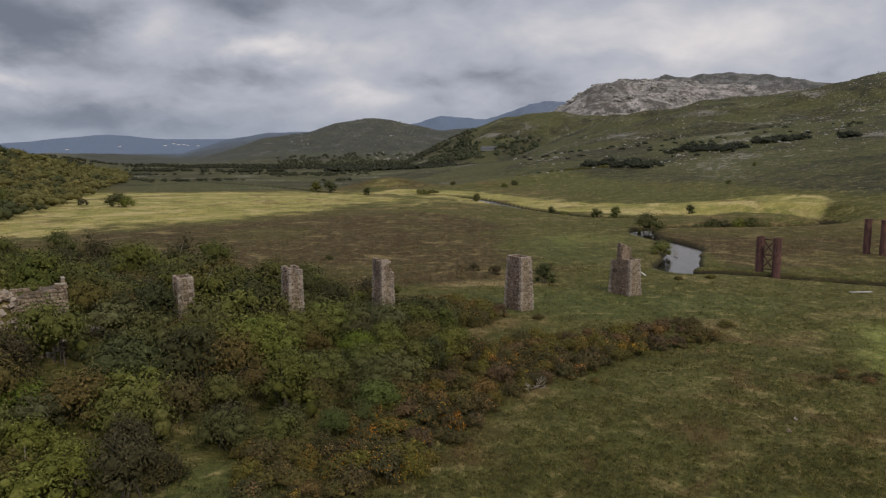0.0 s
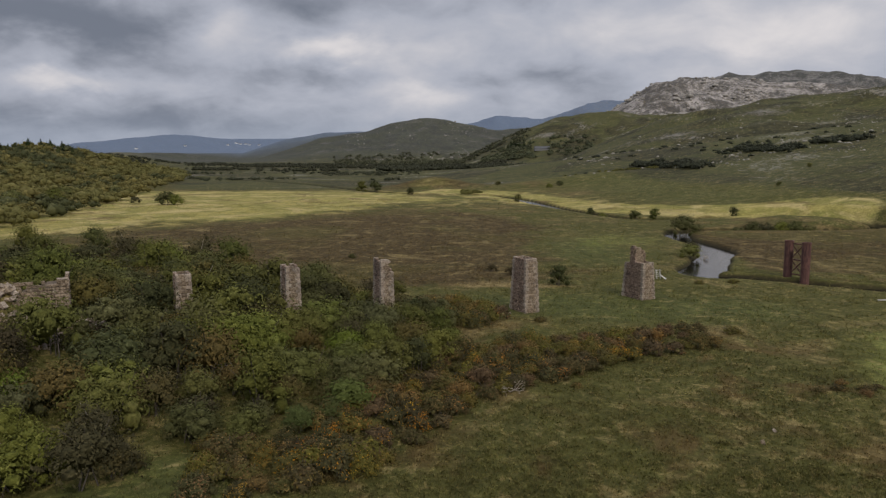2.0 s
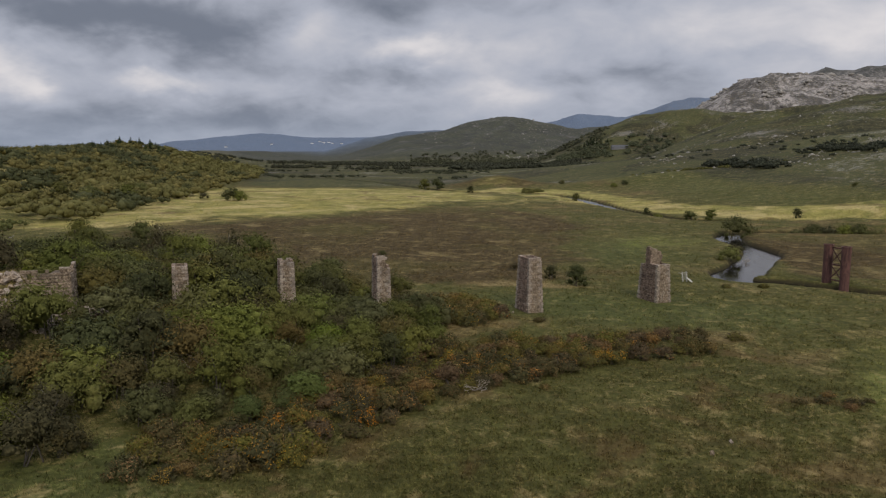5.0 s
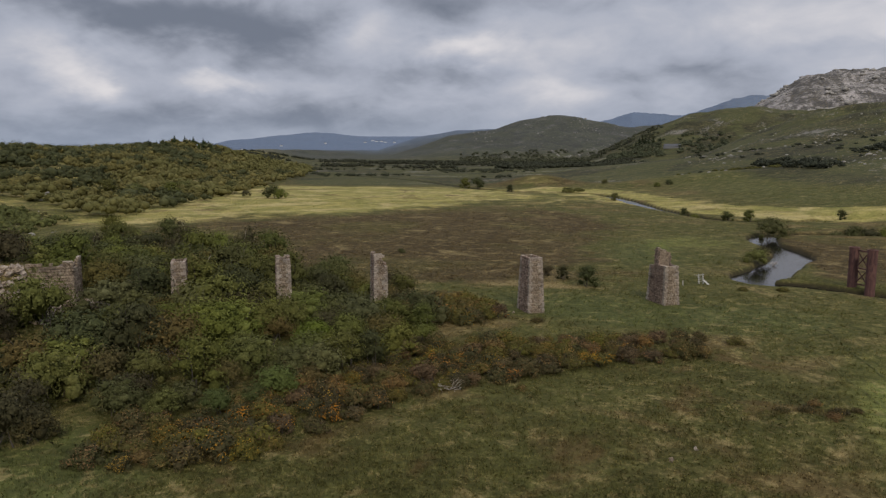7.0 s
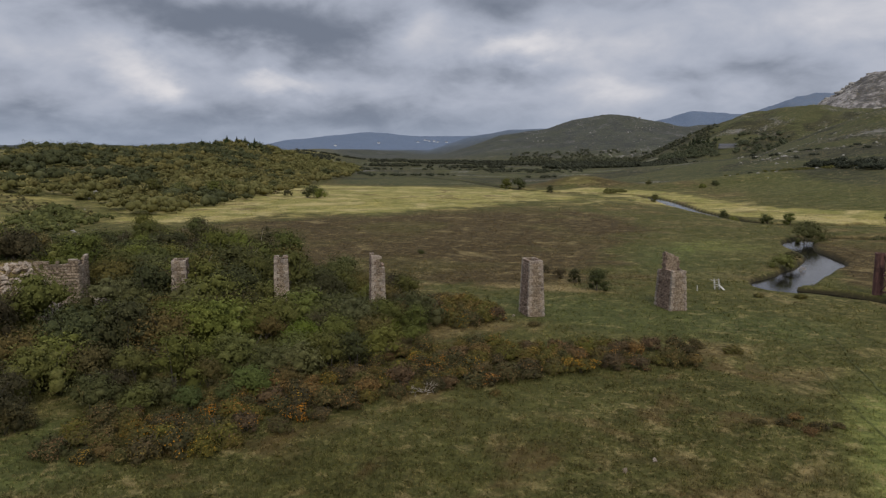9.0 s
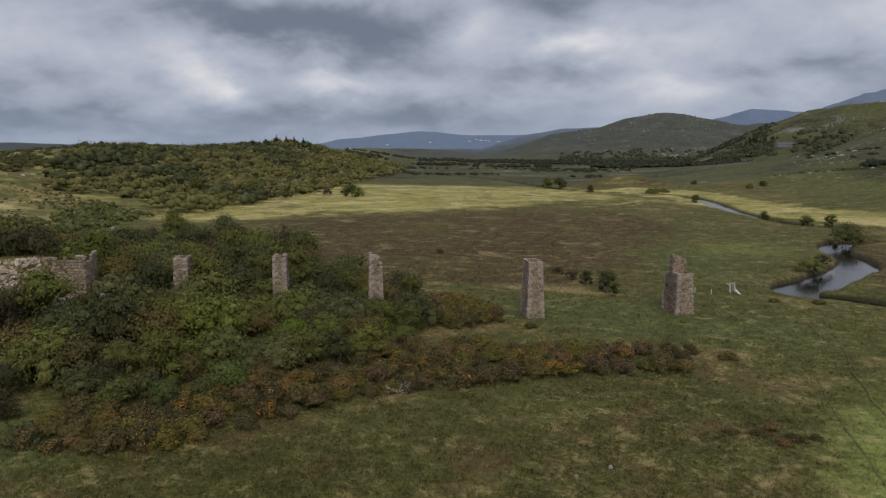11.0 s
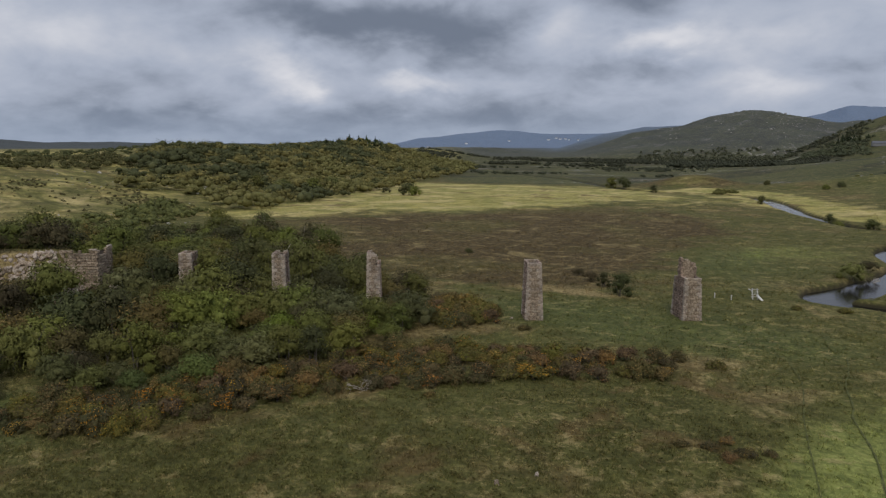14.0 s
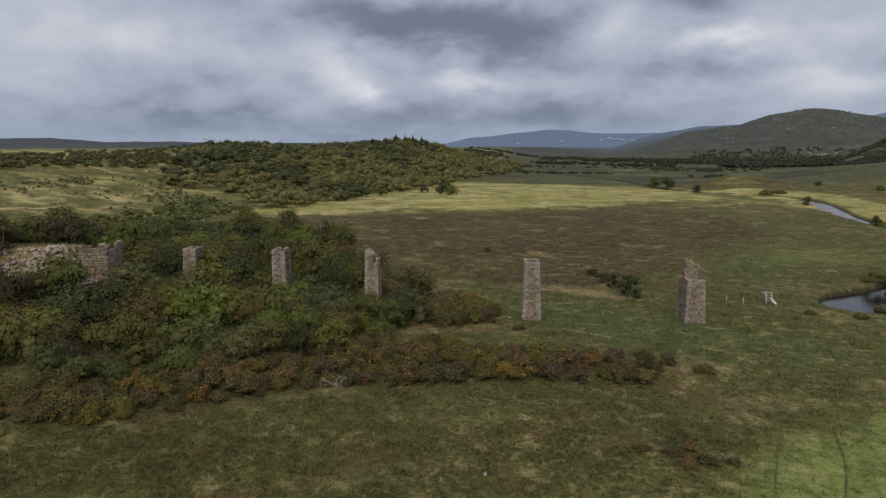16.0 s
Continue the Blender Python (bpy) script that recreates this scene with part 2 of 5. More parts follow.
def bark_material(name="bark", tint=(0.10, 0.085, 0.07)):
    m, n, shader = material(name, 0.9, 0.1)
    place = n.add("ShaderNodeTexCoord").outputs["Object"]
    grain = n.noise(place, 6.0, 5.0, 0.7)
    colour(n, shader, n.mix(grain, [c * 0.5 for c in tint], [c * 1.4 for c in tint]))
    return m


def stone_material(name, light, dark, lichen, each="object"):
    m, n, shader = material(name, 0.92, 0.15)
    geometry = n.add("ShaderNodeNewGeometry")
    info = geometry.outputs["Random Per Island"] if each == "island" else n.add("ShaderNodeObjectInfo").outputs["Random"]
    place = geometry.outputs["Position"]
    grain = n.noise(place, 5.0, 6.0, 0.7)
    stain = n.noise(place, 0.9, 4.0, 0.6, 0.4)
    base = n.mix(n.math("MULTIPLY_ADD", info, 0.5, n.math("MULTIPLY_ADD", n.step(grain, 0.35, 0.65), 0.9, -0.25)), dark, light)
    base = n.mix(n.math("MULTIPLY", n.step(stain, 0.52, 0.7), 0.6), base, lichen)
    base = n.mix(n.math("MULTIPLY", n.step(n.noise(place, 0.45, 5.0, 0.6), 0.5, 0.66), 0.55), base, [c * 0.45 for c in dark])
    colour(n, shader, base)
    bump(n, shader, grain, 0.9, 0.12)
    return m


def iron_material():
    m, n, shader = material("rusted_iron", 0.8, 0.3)
    place = n.add("ShaderNodeNewGeometry").outputs["Position"]
    stretched = n.add("ShaderNodeMapping", {"Vector": place, "Scale": (1.0, 1.0, 0.25)}).outputs[0]
    rust = n.noise(stretched, 2.2, 6.0, 0.7, 0.3)
    base = n.mix(n.step(rust, 0.35, 0.66), (0.060, 0.030, 0.026), (0.155, 0.075, 0.060))
    base = n.mix(n.math("MULTIPLY", n.step(n.noise(place, 7.0, 4.0, 0.7), 0.6, 0.72), 0.5), base, (0.20, 0.11, 0.085))
    colour(n, shader, base)
    bump(n, shader, rust, 0.3, 0.03)
    return m


def water_material():
    m, n, shader = material("peaty_water", 0.08, 0.4)
    place = n.add("ShaderNodeTexCoord").outputs["Object"]
    shader.inputs["Base Color"].default_value = (0.010, 0.009, 0.008, 1)
    shader.inputs["IOR"].default_value = 1.33
    shader.inputs["Specular IOR Level"].default_value = 0.28
    bump(n, shader, n.noise(place, 1.6, 4.0, 0.6), 0.16, 0.12)
    return m


def plain_material(name, tint, rough=0.8, scale=3.0, spread=0.3):
    m, n, shader = material(name, rough, 0.25)
    place = n.add("ShaderNodeNewGeometry").outputs["Position"]
    grain = n.noise(place, scale, 5.0, 0.65)
    colour(n, shader, n.mix(n.step(grain, 0.3, 0.7), [c * (1 - spread) for c in tint], [c * (1 + spread) for c in tint]))
    bump(n, shader, grain, 0.3, 0.02)
    return m


TURF = ground_material()
WILLOW = leaf_material("willow_leaves", (0.059, 0.062, 0.012), (0.140, 0.147, 0.029), (0.206, 0.202, 0.050))
SALLOW = leaf_material("grey_willow_leaves", (0.072, 0.070, 0.020), (0.143, 0.142, 0.043), (0.211, 0.205, 0.073))
ALDER = leaf_material("alder_leaves", (0.040, 0.044, 0.011), (0.105, 0.108, 0.023), (0.167, 0.162, 0.040))
MYRTLE = leaf_material("brown_scrub_leaves", (0.050, 0.042, 0.014), (0.128, 0.098, 0.028), (0.191, 0.134, 0.039))
GORSE = leaf_material("gorse_spines", (0.056, 0.054, 0.013), (0.145, 0.119, 0.028), (0.238, 0.150, 0.028), 0.25)
GORSE_DRY = leaf_material("dry_gorse_spines", (0.077, 0.055, 0.018), (0.194, 0.125, 0.038), (0.289, 0.176, 0.044), 0.3)
GORSE_BLOOM = leaf_material("gorse_blossom", (0.262, 0.124, 0.006), (0.422, 0.212, 0.011), (0.502, 0.285, 0.018), 0.3)
BRIGHT = leaf_material("fresh_green_leaves", (0.060, 0.075, 0.008), (0.133, 0.150, 0.022), (0.195, 0.213, 0.044))
CONIFER = leaf_material("conifer_needles", (0.017, 0.031, 0.009), (0.046, 0.068, 0.018), (0.071, 0.091, 0.025))
FAR_LEAF = leaf_material("far_wood_leaves", (0.081, 0.076, 0.019), (0.186, 0.164, 0.041), (0.236, 0.197, 0.055), 0.25, 0.2, 0.22, 1.1)
# Dark forest green, lifted in base colour for the haze over it.
HAZED_FOREST = leaf_material("far_forest_leaves", (0.040, 0.046, 0.026), (0.085, 0.090, 0.048), (0.110, 0.112, 0.058), 0.25, 0.2, 0.22, 1.1)
FAR_OLIVE = leaf_material("far_olive_leaves", (0.077, 0.069, 0.018), (0.192, 0.157, 0.039), (0.262, 0.209, 0.052), 0.25, 0.2, 0.22, 1.1)
FAR_DARK = leaf_material("far_dark_leaves", (0.061, 0.067, 0.020), (0.139, 0.139, 0.030), (0.200, 0.183, 0.046), 0.25, 0.2, 0.22, 1.1)
BARK, PALE_BARK = bark_material(), bark_material("bleached_branch", (0.38, 0.33, 0.27))
GRANITE = stone_material("granite", (0.43, 0.335, 0.24), (0.13, 0.094, 0.064), (0.46, 0.39, 0.30))
CAPSTONE = stone_material("pale_granite", (0.47, 0.39, 0.31), (0.23, 0.18, 0.14), (0.50, 0.445, 0.375))
MORTAR = stone_material("rubble_core", (0.17, 0.13, 0.095), (0.075, 0.056, 0.042), (0.20, 0.165, 0.125))
RUBBLE = stone_material("rubble_stone", (0.40, 0.29, 0.215), (0.10, 0.070, 0.055), (0.47, 0.38, 0.30), "island")
IRON, WATER = iron_material(), water_material()
SAWN = plain_material("weathered_timber", (0.45, 0.43, 0.40))
PAINT = plain_material("white_wall", (0.75, 0.74, 0.72))
SLATE = plain_material("slate", (0.10, 0.10, 0.11))


# ---- helpers for geometry ----
def mesh_object(name, verts, faces, mat, parent=None, label="", smooth_shade=False, normals=None):
    me = bpy.data.meshes.new(name)
    if isinstance(faces, np.ndarray):
        me.vertices.add(len(verts))
        me.vertices.foreach_set("co", np.asarray(verts, float).ravel())
        me.loops.add(faces.size)
        me.loops.foreach_set("vertex_index", faces.ravel())
        me.polygons.add(len(faces))
        me.polygons.foreach_set("loop_start", np.arange(len(faces)) * faces.shape[1])
        me.update(calc_edges=True)
    else:
        me.from_pydata(verts, [], faces)
    me.materials.append(mat)
    if smooth_shade:
        me.polygons.foreach_set("use_smooth", np.ones(len(me.polygons), bool))
    me.update()
    if normals is not None:
        me.polygons.foreach_set("use_smooth", np.ones(len(me.polygons), bool))
        me.normals_split_custom_set_from_vertices(normals.tolist())
    ob = new(name, me)
    if parent:
        ob.parent = parent
    return tagged(ob, label)


def part(name, bm, mat, parent, label=""):
    me = bpy.data.meshes.new(name)
    bm.to_mesh(me)
    bm.free()
    me.materials.append(mat)
    ob = new(name, me)
    ob.parent = parent
    return tagged(ob, label)


def value_noise(x, y, seed=0):
    """Smooth noise in -1..1 over the plan, for arrays."""
    xi, yi = np.floor(x).astype(np.int64), np.floor(y).astype(np.int64)
    xf, yf = x - xi, y - yi
    u, v = xf * xf * (3 - 2 * xf), yf * yf * (3 - 2 * yf)

    def corner(i, j):
        h = (i * 374761393 + j * 668265263 + seed * 974634721) & 0xFFFFFFFF
        h = ((h ^ (h >> 13)) * 1274126177) & 0xFFFFFFFF
        return ((h ^ (h >> 16)) & 0xFFFF) / 32767.5 - 1

    a, b, c, d = corner(xi, yi), corner(xi + 1, yi), corner(xi, yi + 1), corner(xi + 1, yi + 1)
    return (a + (b - a) * u) * (1 - v) + (c + (d - c) * u) * v


def layered(x, y, seed=0, octaves=4, gain=0.5):
    total, amp, f, norm = 0.0, 1.0, 1.0, 0.0
    for k in range(octaves):
        total = total + amp * value_noise(x * f + 17.3 * k, y * f - 9.1 * k, seed + k)
        norm += amp
        amp, f = amp * gain, f * 2.03
    return total / norm


def smooth(v, low, high):
    t = np.clip((v - low) / (high - low), 0, 1)
    return t * t * (3 - 2 * t)


def along(x, y, line, reach=14.0):
    """Distance to a polyline (within reach of it), and how far along it (0 to 1), for arrays."""
    best, where = np.full(len(x), 99.0), np.zeros(len(x))
    order = np.argsort(y)
    ys = y[order]
    for k, ((ax, ay), (bx, by)) in enumerate(zip(line, line[1:])):
        i, j = np.searchsorted(ys, (min(ay, by) - reach, max(ay, by) + reach))
        pick = order[i:j]
        pick = pick[np.abs(x[pick] - (ax + bx) / 2) < abs(bx - ax) / 2 + reach]
        if not len(pick):
            continue
        dx, dy, px, py = bx - ax, by - ay, x[pick], y[pick]
        t = np.clip(((px - ax) * dx + (py - ay) * dy) / (dx * dx + dy * dy), 0, 1)
        d = np.hypot(px - ax - t * dx, py - ay - t * dy)
        near = d < best[pick]
        best[pick[near]], where[pick[near]] = d[near], ((k + t) / (len(line) - 1))[near]
    return best, where


def rounded(line, passes=2):
    """Cuts the corners of a polyline."""
    for _ in range(passes):
        out = [line[0]]
        for a, b in zip(line, line[1:]):
            out += [tuple(0.75 * u + 0.25 * v for u, v in zip(a, b)), tuple(0.25 * u + 0.75 * v for u, v in zip(a, b))]
        line = out + [line[-1]]
    return line


def inside(x, y, ring):
    """Whether points lie in a polygon, for arrays."""
    hit = np.zeros(np.shape(x), bool)
    for (ax, ay), (bx, by) in zip(ring, ring[1:] + ring[:1]):
        if ay == by:
            continue
        cross = (ay > y) != (by > y)
        hit ^= cross & (x < (bx - ax) * (y - ay) / (by - ay) + ax)
    return hit


# ---- the lie of the land ----
MID = (26.0, 8.0)
COURSE = rounded([(-420, 760, 2.2), (-250, 600, 2.2), (-150, 505, 2.2), (-121, 475, 2.2), (-103, 450, 2.2), (-68, 396, 2.4), (-51, 379, 2.2), (-32, 372, 2.0), (-14, 370, 2.0), (2, 364, 2.2), (10, 352, 3.4), (17, 334, 3.6),
                  (22, 314, 3.4), (30, 284, 2.8), (37, 267, 2.0), (44, 248, 2.0), (50, 238.5, 1.6), (60, 236.5, 1.6), (69, 239, 1.6), (77, 244, 1.7), (86, 247, 1.7), (97, 245, 1.7), (108, 235, 2.0), (116, 224, 2.4),
                  (119, 214, 3.0), (111, 208.5, 3.0), (100, 207, 2.0), (85, 207, 1.7), (70, 206.5, 1.8), (60, 205.5, 2.6), (55, 198, 3.4), (53.6, 185, 2.3), (56.3, 173, 2.6), (56.2, 163, 3.2), (51.5, 152, 3.4),
                  (47.8, 142, 3.6), (44.0, 134, 4.0), (44.5, 129.6, 2.8), (50, 129.4, 1.8), (55.5, 126.2, 1.7), (61, 122.6, 1.7), (69, 118.6, 1.9), (80, 112, 2.4), (110, 95, 2.4), (170, 80, 2.4), (320, 40, 2.4)])
RIVER, HALF_WIDTH = [p[:2] for p in COURSE], [p[2] for p in COURSE]
WATER_LEVEL = -0.75
LINE = Vector((0.856, 0.517, 0))       # the old railway's course
SIDE = Vector((0.517, -0.856, 0))      # square to it, towards the near meadow
ABUTMENT = Vector((-38.1, 70.6, 0))
FOOT_Y, FOOT_X = [-200, 40, 110, 150, 221, 297, 353, 415, 519, 950, 2000], [-90, -100, -119, -131, -139, -160, -180, -200, -232, -420, -900]

# hill ranges: eye they were sighted from, distance, foot, back, then bearing and height angle in degrees along the crest
RANGES = {
    "slope": ((0, 0), 1000, 380, 1500, [(4, 0), (9.6, 1.3), (12.5, 2.3), (16, 3.05), (22, 3.75), (28, 4.5), (31.3, 5.05), (40, 5.6), (60, 5.0), (90, 3.0), (150, 1)]),
    "shoulder": ((0, 0), 1450, 900, 1800, [(-3, 0.2), (0.7, 1.0), (4.3, 2.3), (9.6, 2.72), (14, 2.9), (20, 2.5), (27, 1)]),
    "crag": ((0, 0), 1900, 1250, 2300, [(6, 2.0), (8, 2.6), (9.6, 3.75), (10.6, 4.4), (11.7, 4.85), (13.5, 5.0), (16, 5.04), (18, 4.9), (22, 4.6), (28, 3.9), (34, 2)]),
    "peak": ((0, 0), 2700, 2100, 3300, [(13, 3.5), (15.5, 4.95), (16.9, 5.42), (18.7, 5.2), (19.5, 5.5), (21.8, 5.52), (24.8, 5.2), (28, 4.5), (33, 3.5), (40, 1)]),
    "hump": ((0, 0), 2050, 1450, 2600, [(-19, 0.3), (-14, 1.0), (-10.6, 1.5), (-8.6, 2.16), (-7, 2.4), (-5.5, 2.47), (-4, 2.3), (-2.4, 2.05), (0, 1.65), (3, 1.9), (6, 2.0), (9, 1)]),
    "middle": ((0, 0), 3100, 2500, 3600, [(-21, 0.6), (-16.8, 0.95), (-13.8, 1.45), (-10.6, 1.55), (-6, 1.3), (0, 1.2), (4, 0.8)]),
    "distant": ((0, 0), 4400, 3600, 4900, [(-36, 0.3), (-31.6, 0.6), (-28.2, 0.98), (-25, 1.27), (-21.6, 0.96), (-16.8, 0.97), (-10, 1.0), (-4, 1.9), (-2.4, 2.2), (-0.2, 2.73), (1.5, 2.65), (3.4, 2.5), (5.2, 3.05), (6.8, 3.6), (8.3, 3.92), (9.6, 3.82), (12, 3.2), (16, 1)]),
    "moor": ((52, 16), 2600, 1500, 3200, [(-120, 0.5), (-75, 0.6), (-66, 0.53), (-63, 0.58), (-61.5, 0.44), (-59, 0.28), (-55, 0.37), (-51, 0.17), (-45, 0.2), (-40, 0.1), (-36, 0)]),
}


def crest(name, bearing):
    (ex, ey), far, _, _, marks = RANGES[name]
    sight, angle = np.radians([m[0] for m in marks]), np.radians([m[1] for m in marks])
    px, py = ex + far * np.sin(sight), ey + far * np.cos(sight)
    turned = np.degrees(np.arctan2(px - MID[0], py - MID[1]))
    rise = 22 + far * np.tan(angle)
    rise[0] = rise[-1] = 0
    return np.interp(bearing, turned, rise)


def far_hills(x, y):
    r, bearing = np.hypot(x - MID[0], y - MID[1]), np.degrees(np.arctan2(x - MID[0], y - MID[1]))
    total = np.zeros(np.shape(x))
    rough = layered(x / 160, y / 160, 40, 6, 0.6)
    for name, (_, far, foot, back, _) in RANGES.items():
        up = smooth(r, foot, far) ** 0.9 * (1 - 0.8 * smooth(r, far, back))
        bend = 1 + 0.30 * rough * smooth(r, foot, foot + 150) * (1 - 0.75 * np.exp(-((r - far) / (0.05 * far)) ** 2))
        total = np.maximum(total, crest(name, bearing) * up * bend)
    return total


def river_bed(x, y):
    d, where = along(x, y, RIVER)
    half = np.interp(where * (len(RIVER) - 1), np.arange(len(RIVER)), HALF_WIDTH) + 0.35 * value_noise(where * 90, where * 0, 5) - 0.35
    return d - half


def height(x, y):
    x, y = np.asarray(x, float), np.asarray(y, float)
    r = np.hypot(x - MID[0], y - MID[1])
    z = 0.22 * layered(x / 13, y / 13, 1) + 0.10 * layered(x / 2.7, y / 2.7, 2, 2)
    left = np.interp(y, FOOT_Y, FOOT_X) - x
    z = z + 17 * smooth(left, -12, 150) + 1.0 * smooth(left, 120, 500) + 1.2 * layered(x / 40, y / 40, 3) * smooth(left, 0, 60)
    z = z + 5 * smooth(left, 20, 130) * (1 - smooth(left, 200, 330)) * smooth(y, 170, 260) * value_noise(x / 300 + 3.3, (y + 0.45 * x) / 62 + 0.4, 8)
    z = z + 7.0 * np.exp(-(((x + 60) * LINE.x + (y - 62) * LINE.y) / 33) ** 2 - (((x + 60) * SIDE.x + (y - 62) * SIDE.y) / 22) ** 2)
    s = -((x - ABUTMENT.x) * LINE.x + (y - ABUTMENT.y) * LINE.y)
    n = np.abs((x - ABUTMENT.x) * SIDE.x + (y - ABUTMENT.y) * SIDE.y)
    z = np.maximum(z, smooth(s, 0.5, 5.5) * (1 - smooth(s, 55, 90)) * (8.8 - 0.75 * np.maximum(n - 2.4, 0)))
    z = z + 0.9 * np.exp(-((s - 4.5) / 4.0) ** 2 - ((((x - ABUTMENT.x) * SIDE.x + (y - ABUTMENT.y) * SIDE.y) - 3.6) / 2.0) ** 2)
    z = z + 6.5 * np.exp(-((x + 33) / 22) ** 2 - ((y - 430) / 16) ** 2)
    z = z + 3.5 * np.exp(-((x - 45) / 50) ** 2 - ((y - 425) / 24) ** 2)
    z = z + 9 * np.exp(-((x + 405) / 85) ** 2 - ((y - 632) / 55) ** 2)
    tilt = 0.147 * x + 0.05 * y - 24.5
    z = z + 2 * np.logaddexp(0, tilt / 2) * (1 - smooth(r, 560, 900)) * smooth(y, 100, 260)
    out = r > 370
    if np.any(out):
        z[out] = np.maximum(z[out], far_hills(x[out], y[out]))
    bed = river_bed(x, y)
    z = z * smooth(bed, -1, 9) + 0.10 * (1 - smooth(bed, -1, 9))
    low = smooth(-bed, -1.6, 0.3)
    return z * (1 - low) + (-1.5) * low


def cover(x, y):
    """How much of each plant cover grows at a place of the plan, and of the haze tints far and blue."""
    r, bearing = np.hypot(x - MID[0], y - MID[1]), np.degrees(np.arctan2(x - MID[0], y - MID[1]))
    left = np.interp(y, FOOT_Y, FOOT_X) - x
    wob = layered(x / 30, y / 30, 11) * 14
    edge = np.interp(x, [-160, -137, -112, -98, -66, -46, -34, -5, 23, 55, 120], [150, 165, 196, 212, 225, 262, 285, 280, 262, 235, 205])
    wob2 = wob + layered(x / 9, y / 9, 12) * 7
    # Sunlit gap between cloud shadows, painted as bright meadow, strongest to the left.
    meadow = smooth(y + 1.5 * wob2, edge - 42, edge + 40) * (1 - smooth(y + wob - 1.0 * np.maximum(x + 10, 0), 350, 440)) * (0.97 - 0.58 * smooth(x, -110, 20)) * (1 - smooth(0.147 * x + 0.05 * y, 27, 33))
    meadow = np.where(left > -8, np.maximum(meadow * (1 - smooth(left, -4, 14)), 0.46 * smooth(left, -8, 10)), meadow)
    meadow = np.maximum(meadow, 0.8 * smooth(left, 185, 220) * (1 - smooth(y, 330, 420)))
    meadow = np.maximum(meadow, 0.6 * smooth(-np.hypot((x + 38) / 26, (y - 424) / 14), -1.1, -0.7))
    meadow = np.maximum(meadow, 0.2 * smooth(x, 48, 62) * smooth(y, 128, 150) * (1 - smooth(y, 205, 235)))
    strip_line, _ = along(x, y, [(-20, 392), (0, 378), (22, 325), (47, 283), (64, 265), (80, 252), (112, 242)], 30.0)
    meadow = np.maximum(meadow, 0.85 * (1 - smooth(strip_line + 0.5 * wob2, 10, 24)))
    bog = smooth(x, -115, -95) * (1 - smooth(x + wob, -6, 38)) * smooth(y + wob * 0.5, 108, 130) * (1 - smooth(y + wob2, edge - 36, edge + 6))
    # Bog tone over the far floor also paints the cloud shadow there.
    bog = np.maximum(bog, 0.75 * smooth(y + wob, 370, 450) * (1 - smooth(left, -10, 10)) * (1 - smooth(bearing, -6, 0)))
    lush = 0.5 * np.exp(-((x - 36) / 20) ** 2 - ((y - 178) / 26) ** 2) + 0.16 * np.exp(-((x - 28) / 26) ** 2 - ((y - 100) / 12) ** 2)
    # First term: a sunlit patch of turf, put in as brighter green.
    lush = lush + 1.5 * np.exp(-((x - 57) / 13) ** 2 - ((y - 60) / 26) ** 2) + 0.2 * np.exp(-((x + 14) / 7) ** 2 - ((y - 42) / 7) ** 2)
    moor = np.maximum(smooth(r, 380, 470) * smooth(bearing, -32, -24), smooth(0.147 * x + 0.05 * y, 26, 38) * smooth(y, 120, 240))
    moor = np.maximum(moor, 0.2 * smooth(left, 6, 40)) * (1 - np.minimum(1, 1.2 * meadow * (left < 0)))
    # Pale rock thins to the right, painting the crag's sunlit left by colour.
    rock = smooth(r, 1330, 1500) * smooth(bearing, 5, 9) * (1 - smooth(r, 2050, 2200) * 0.15) * (1 - 0.35 * smooth(bearing, 13, 17)) + 0.34 * smooth(r, 1450, 1600) * smooth(bearing, -12, -9) * (1 - smooth(r, 2500, 2700))
    # far and blue: haze put into the ground colour by range and bearing.
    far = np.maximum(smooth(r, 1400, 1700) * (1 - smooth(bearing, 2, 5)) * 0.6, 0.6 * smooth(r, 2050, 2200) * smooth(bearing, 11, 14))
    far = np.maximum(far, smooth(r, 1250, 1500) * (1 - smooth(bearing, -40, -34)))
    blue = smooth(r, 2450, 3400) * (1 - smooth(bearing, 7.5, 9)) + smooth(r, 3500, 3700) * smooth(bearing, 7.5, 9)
    heath = 0.75 * (1 - smooth(r, 70, 95)) * (1 - smooth(x, 33, 46)) * (0.8 + 0.6 * layered(x / 16, y / 16, 21)) + 0.9 * np.exp(-((x - 38) / 6) ** 2 - ((y - 69) / 5) ** 2)
    heath = heath * smooth(x, -16, -6)
    heath = np.maximum(heath, smooth(left, -5, 25) * (0.5 + 0.6 * layered(x / 22, y / 22, 27)))
    sward = 1.2 * np.exp(-((x + 14) / 8) ** 2 - ((y - 42) / 7) ** 2) + 0.75 * np.exp(-((x - 24) / 34) ** 2 - ((y - 102) / 13) ** 2) + 0.62 * np.exp(-((x - 27) / 20) ** 2 - ((y - 160) / 38) ** 2) + 0.25 * layered(x / 12, y / 12, 29) * smooth(y, 60, 90)
    sward = np.maximum(sward, 0.5 * smooth(0.147 * x + 0.05 * y, 21, 27) * smooth(y, 200, 280) * (1 - smooth(r, 430, 560)))
    band, _ = along(x, y, [(22, 85), (33, 88.8), (45, 92.2), (60, 95), (90, 100)])
    isle = smooth(x, 50, 60) * smooth(y, 126, 140) * (1 - smooth(y, 190, 203)) * (1 - smooth(x, 105, 125))
    bog = np.maximum(bog, isle * (0.8 + 0.35 * layered(x / 11, y / 11, 24)))
    heap = ABUTMENT - LINE * 11 + SIDE * 3
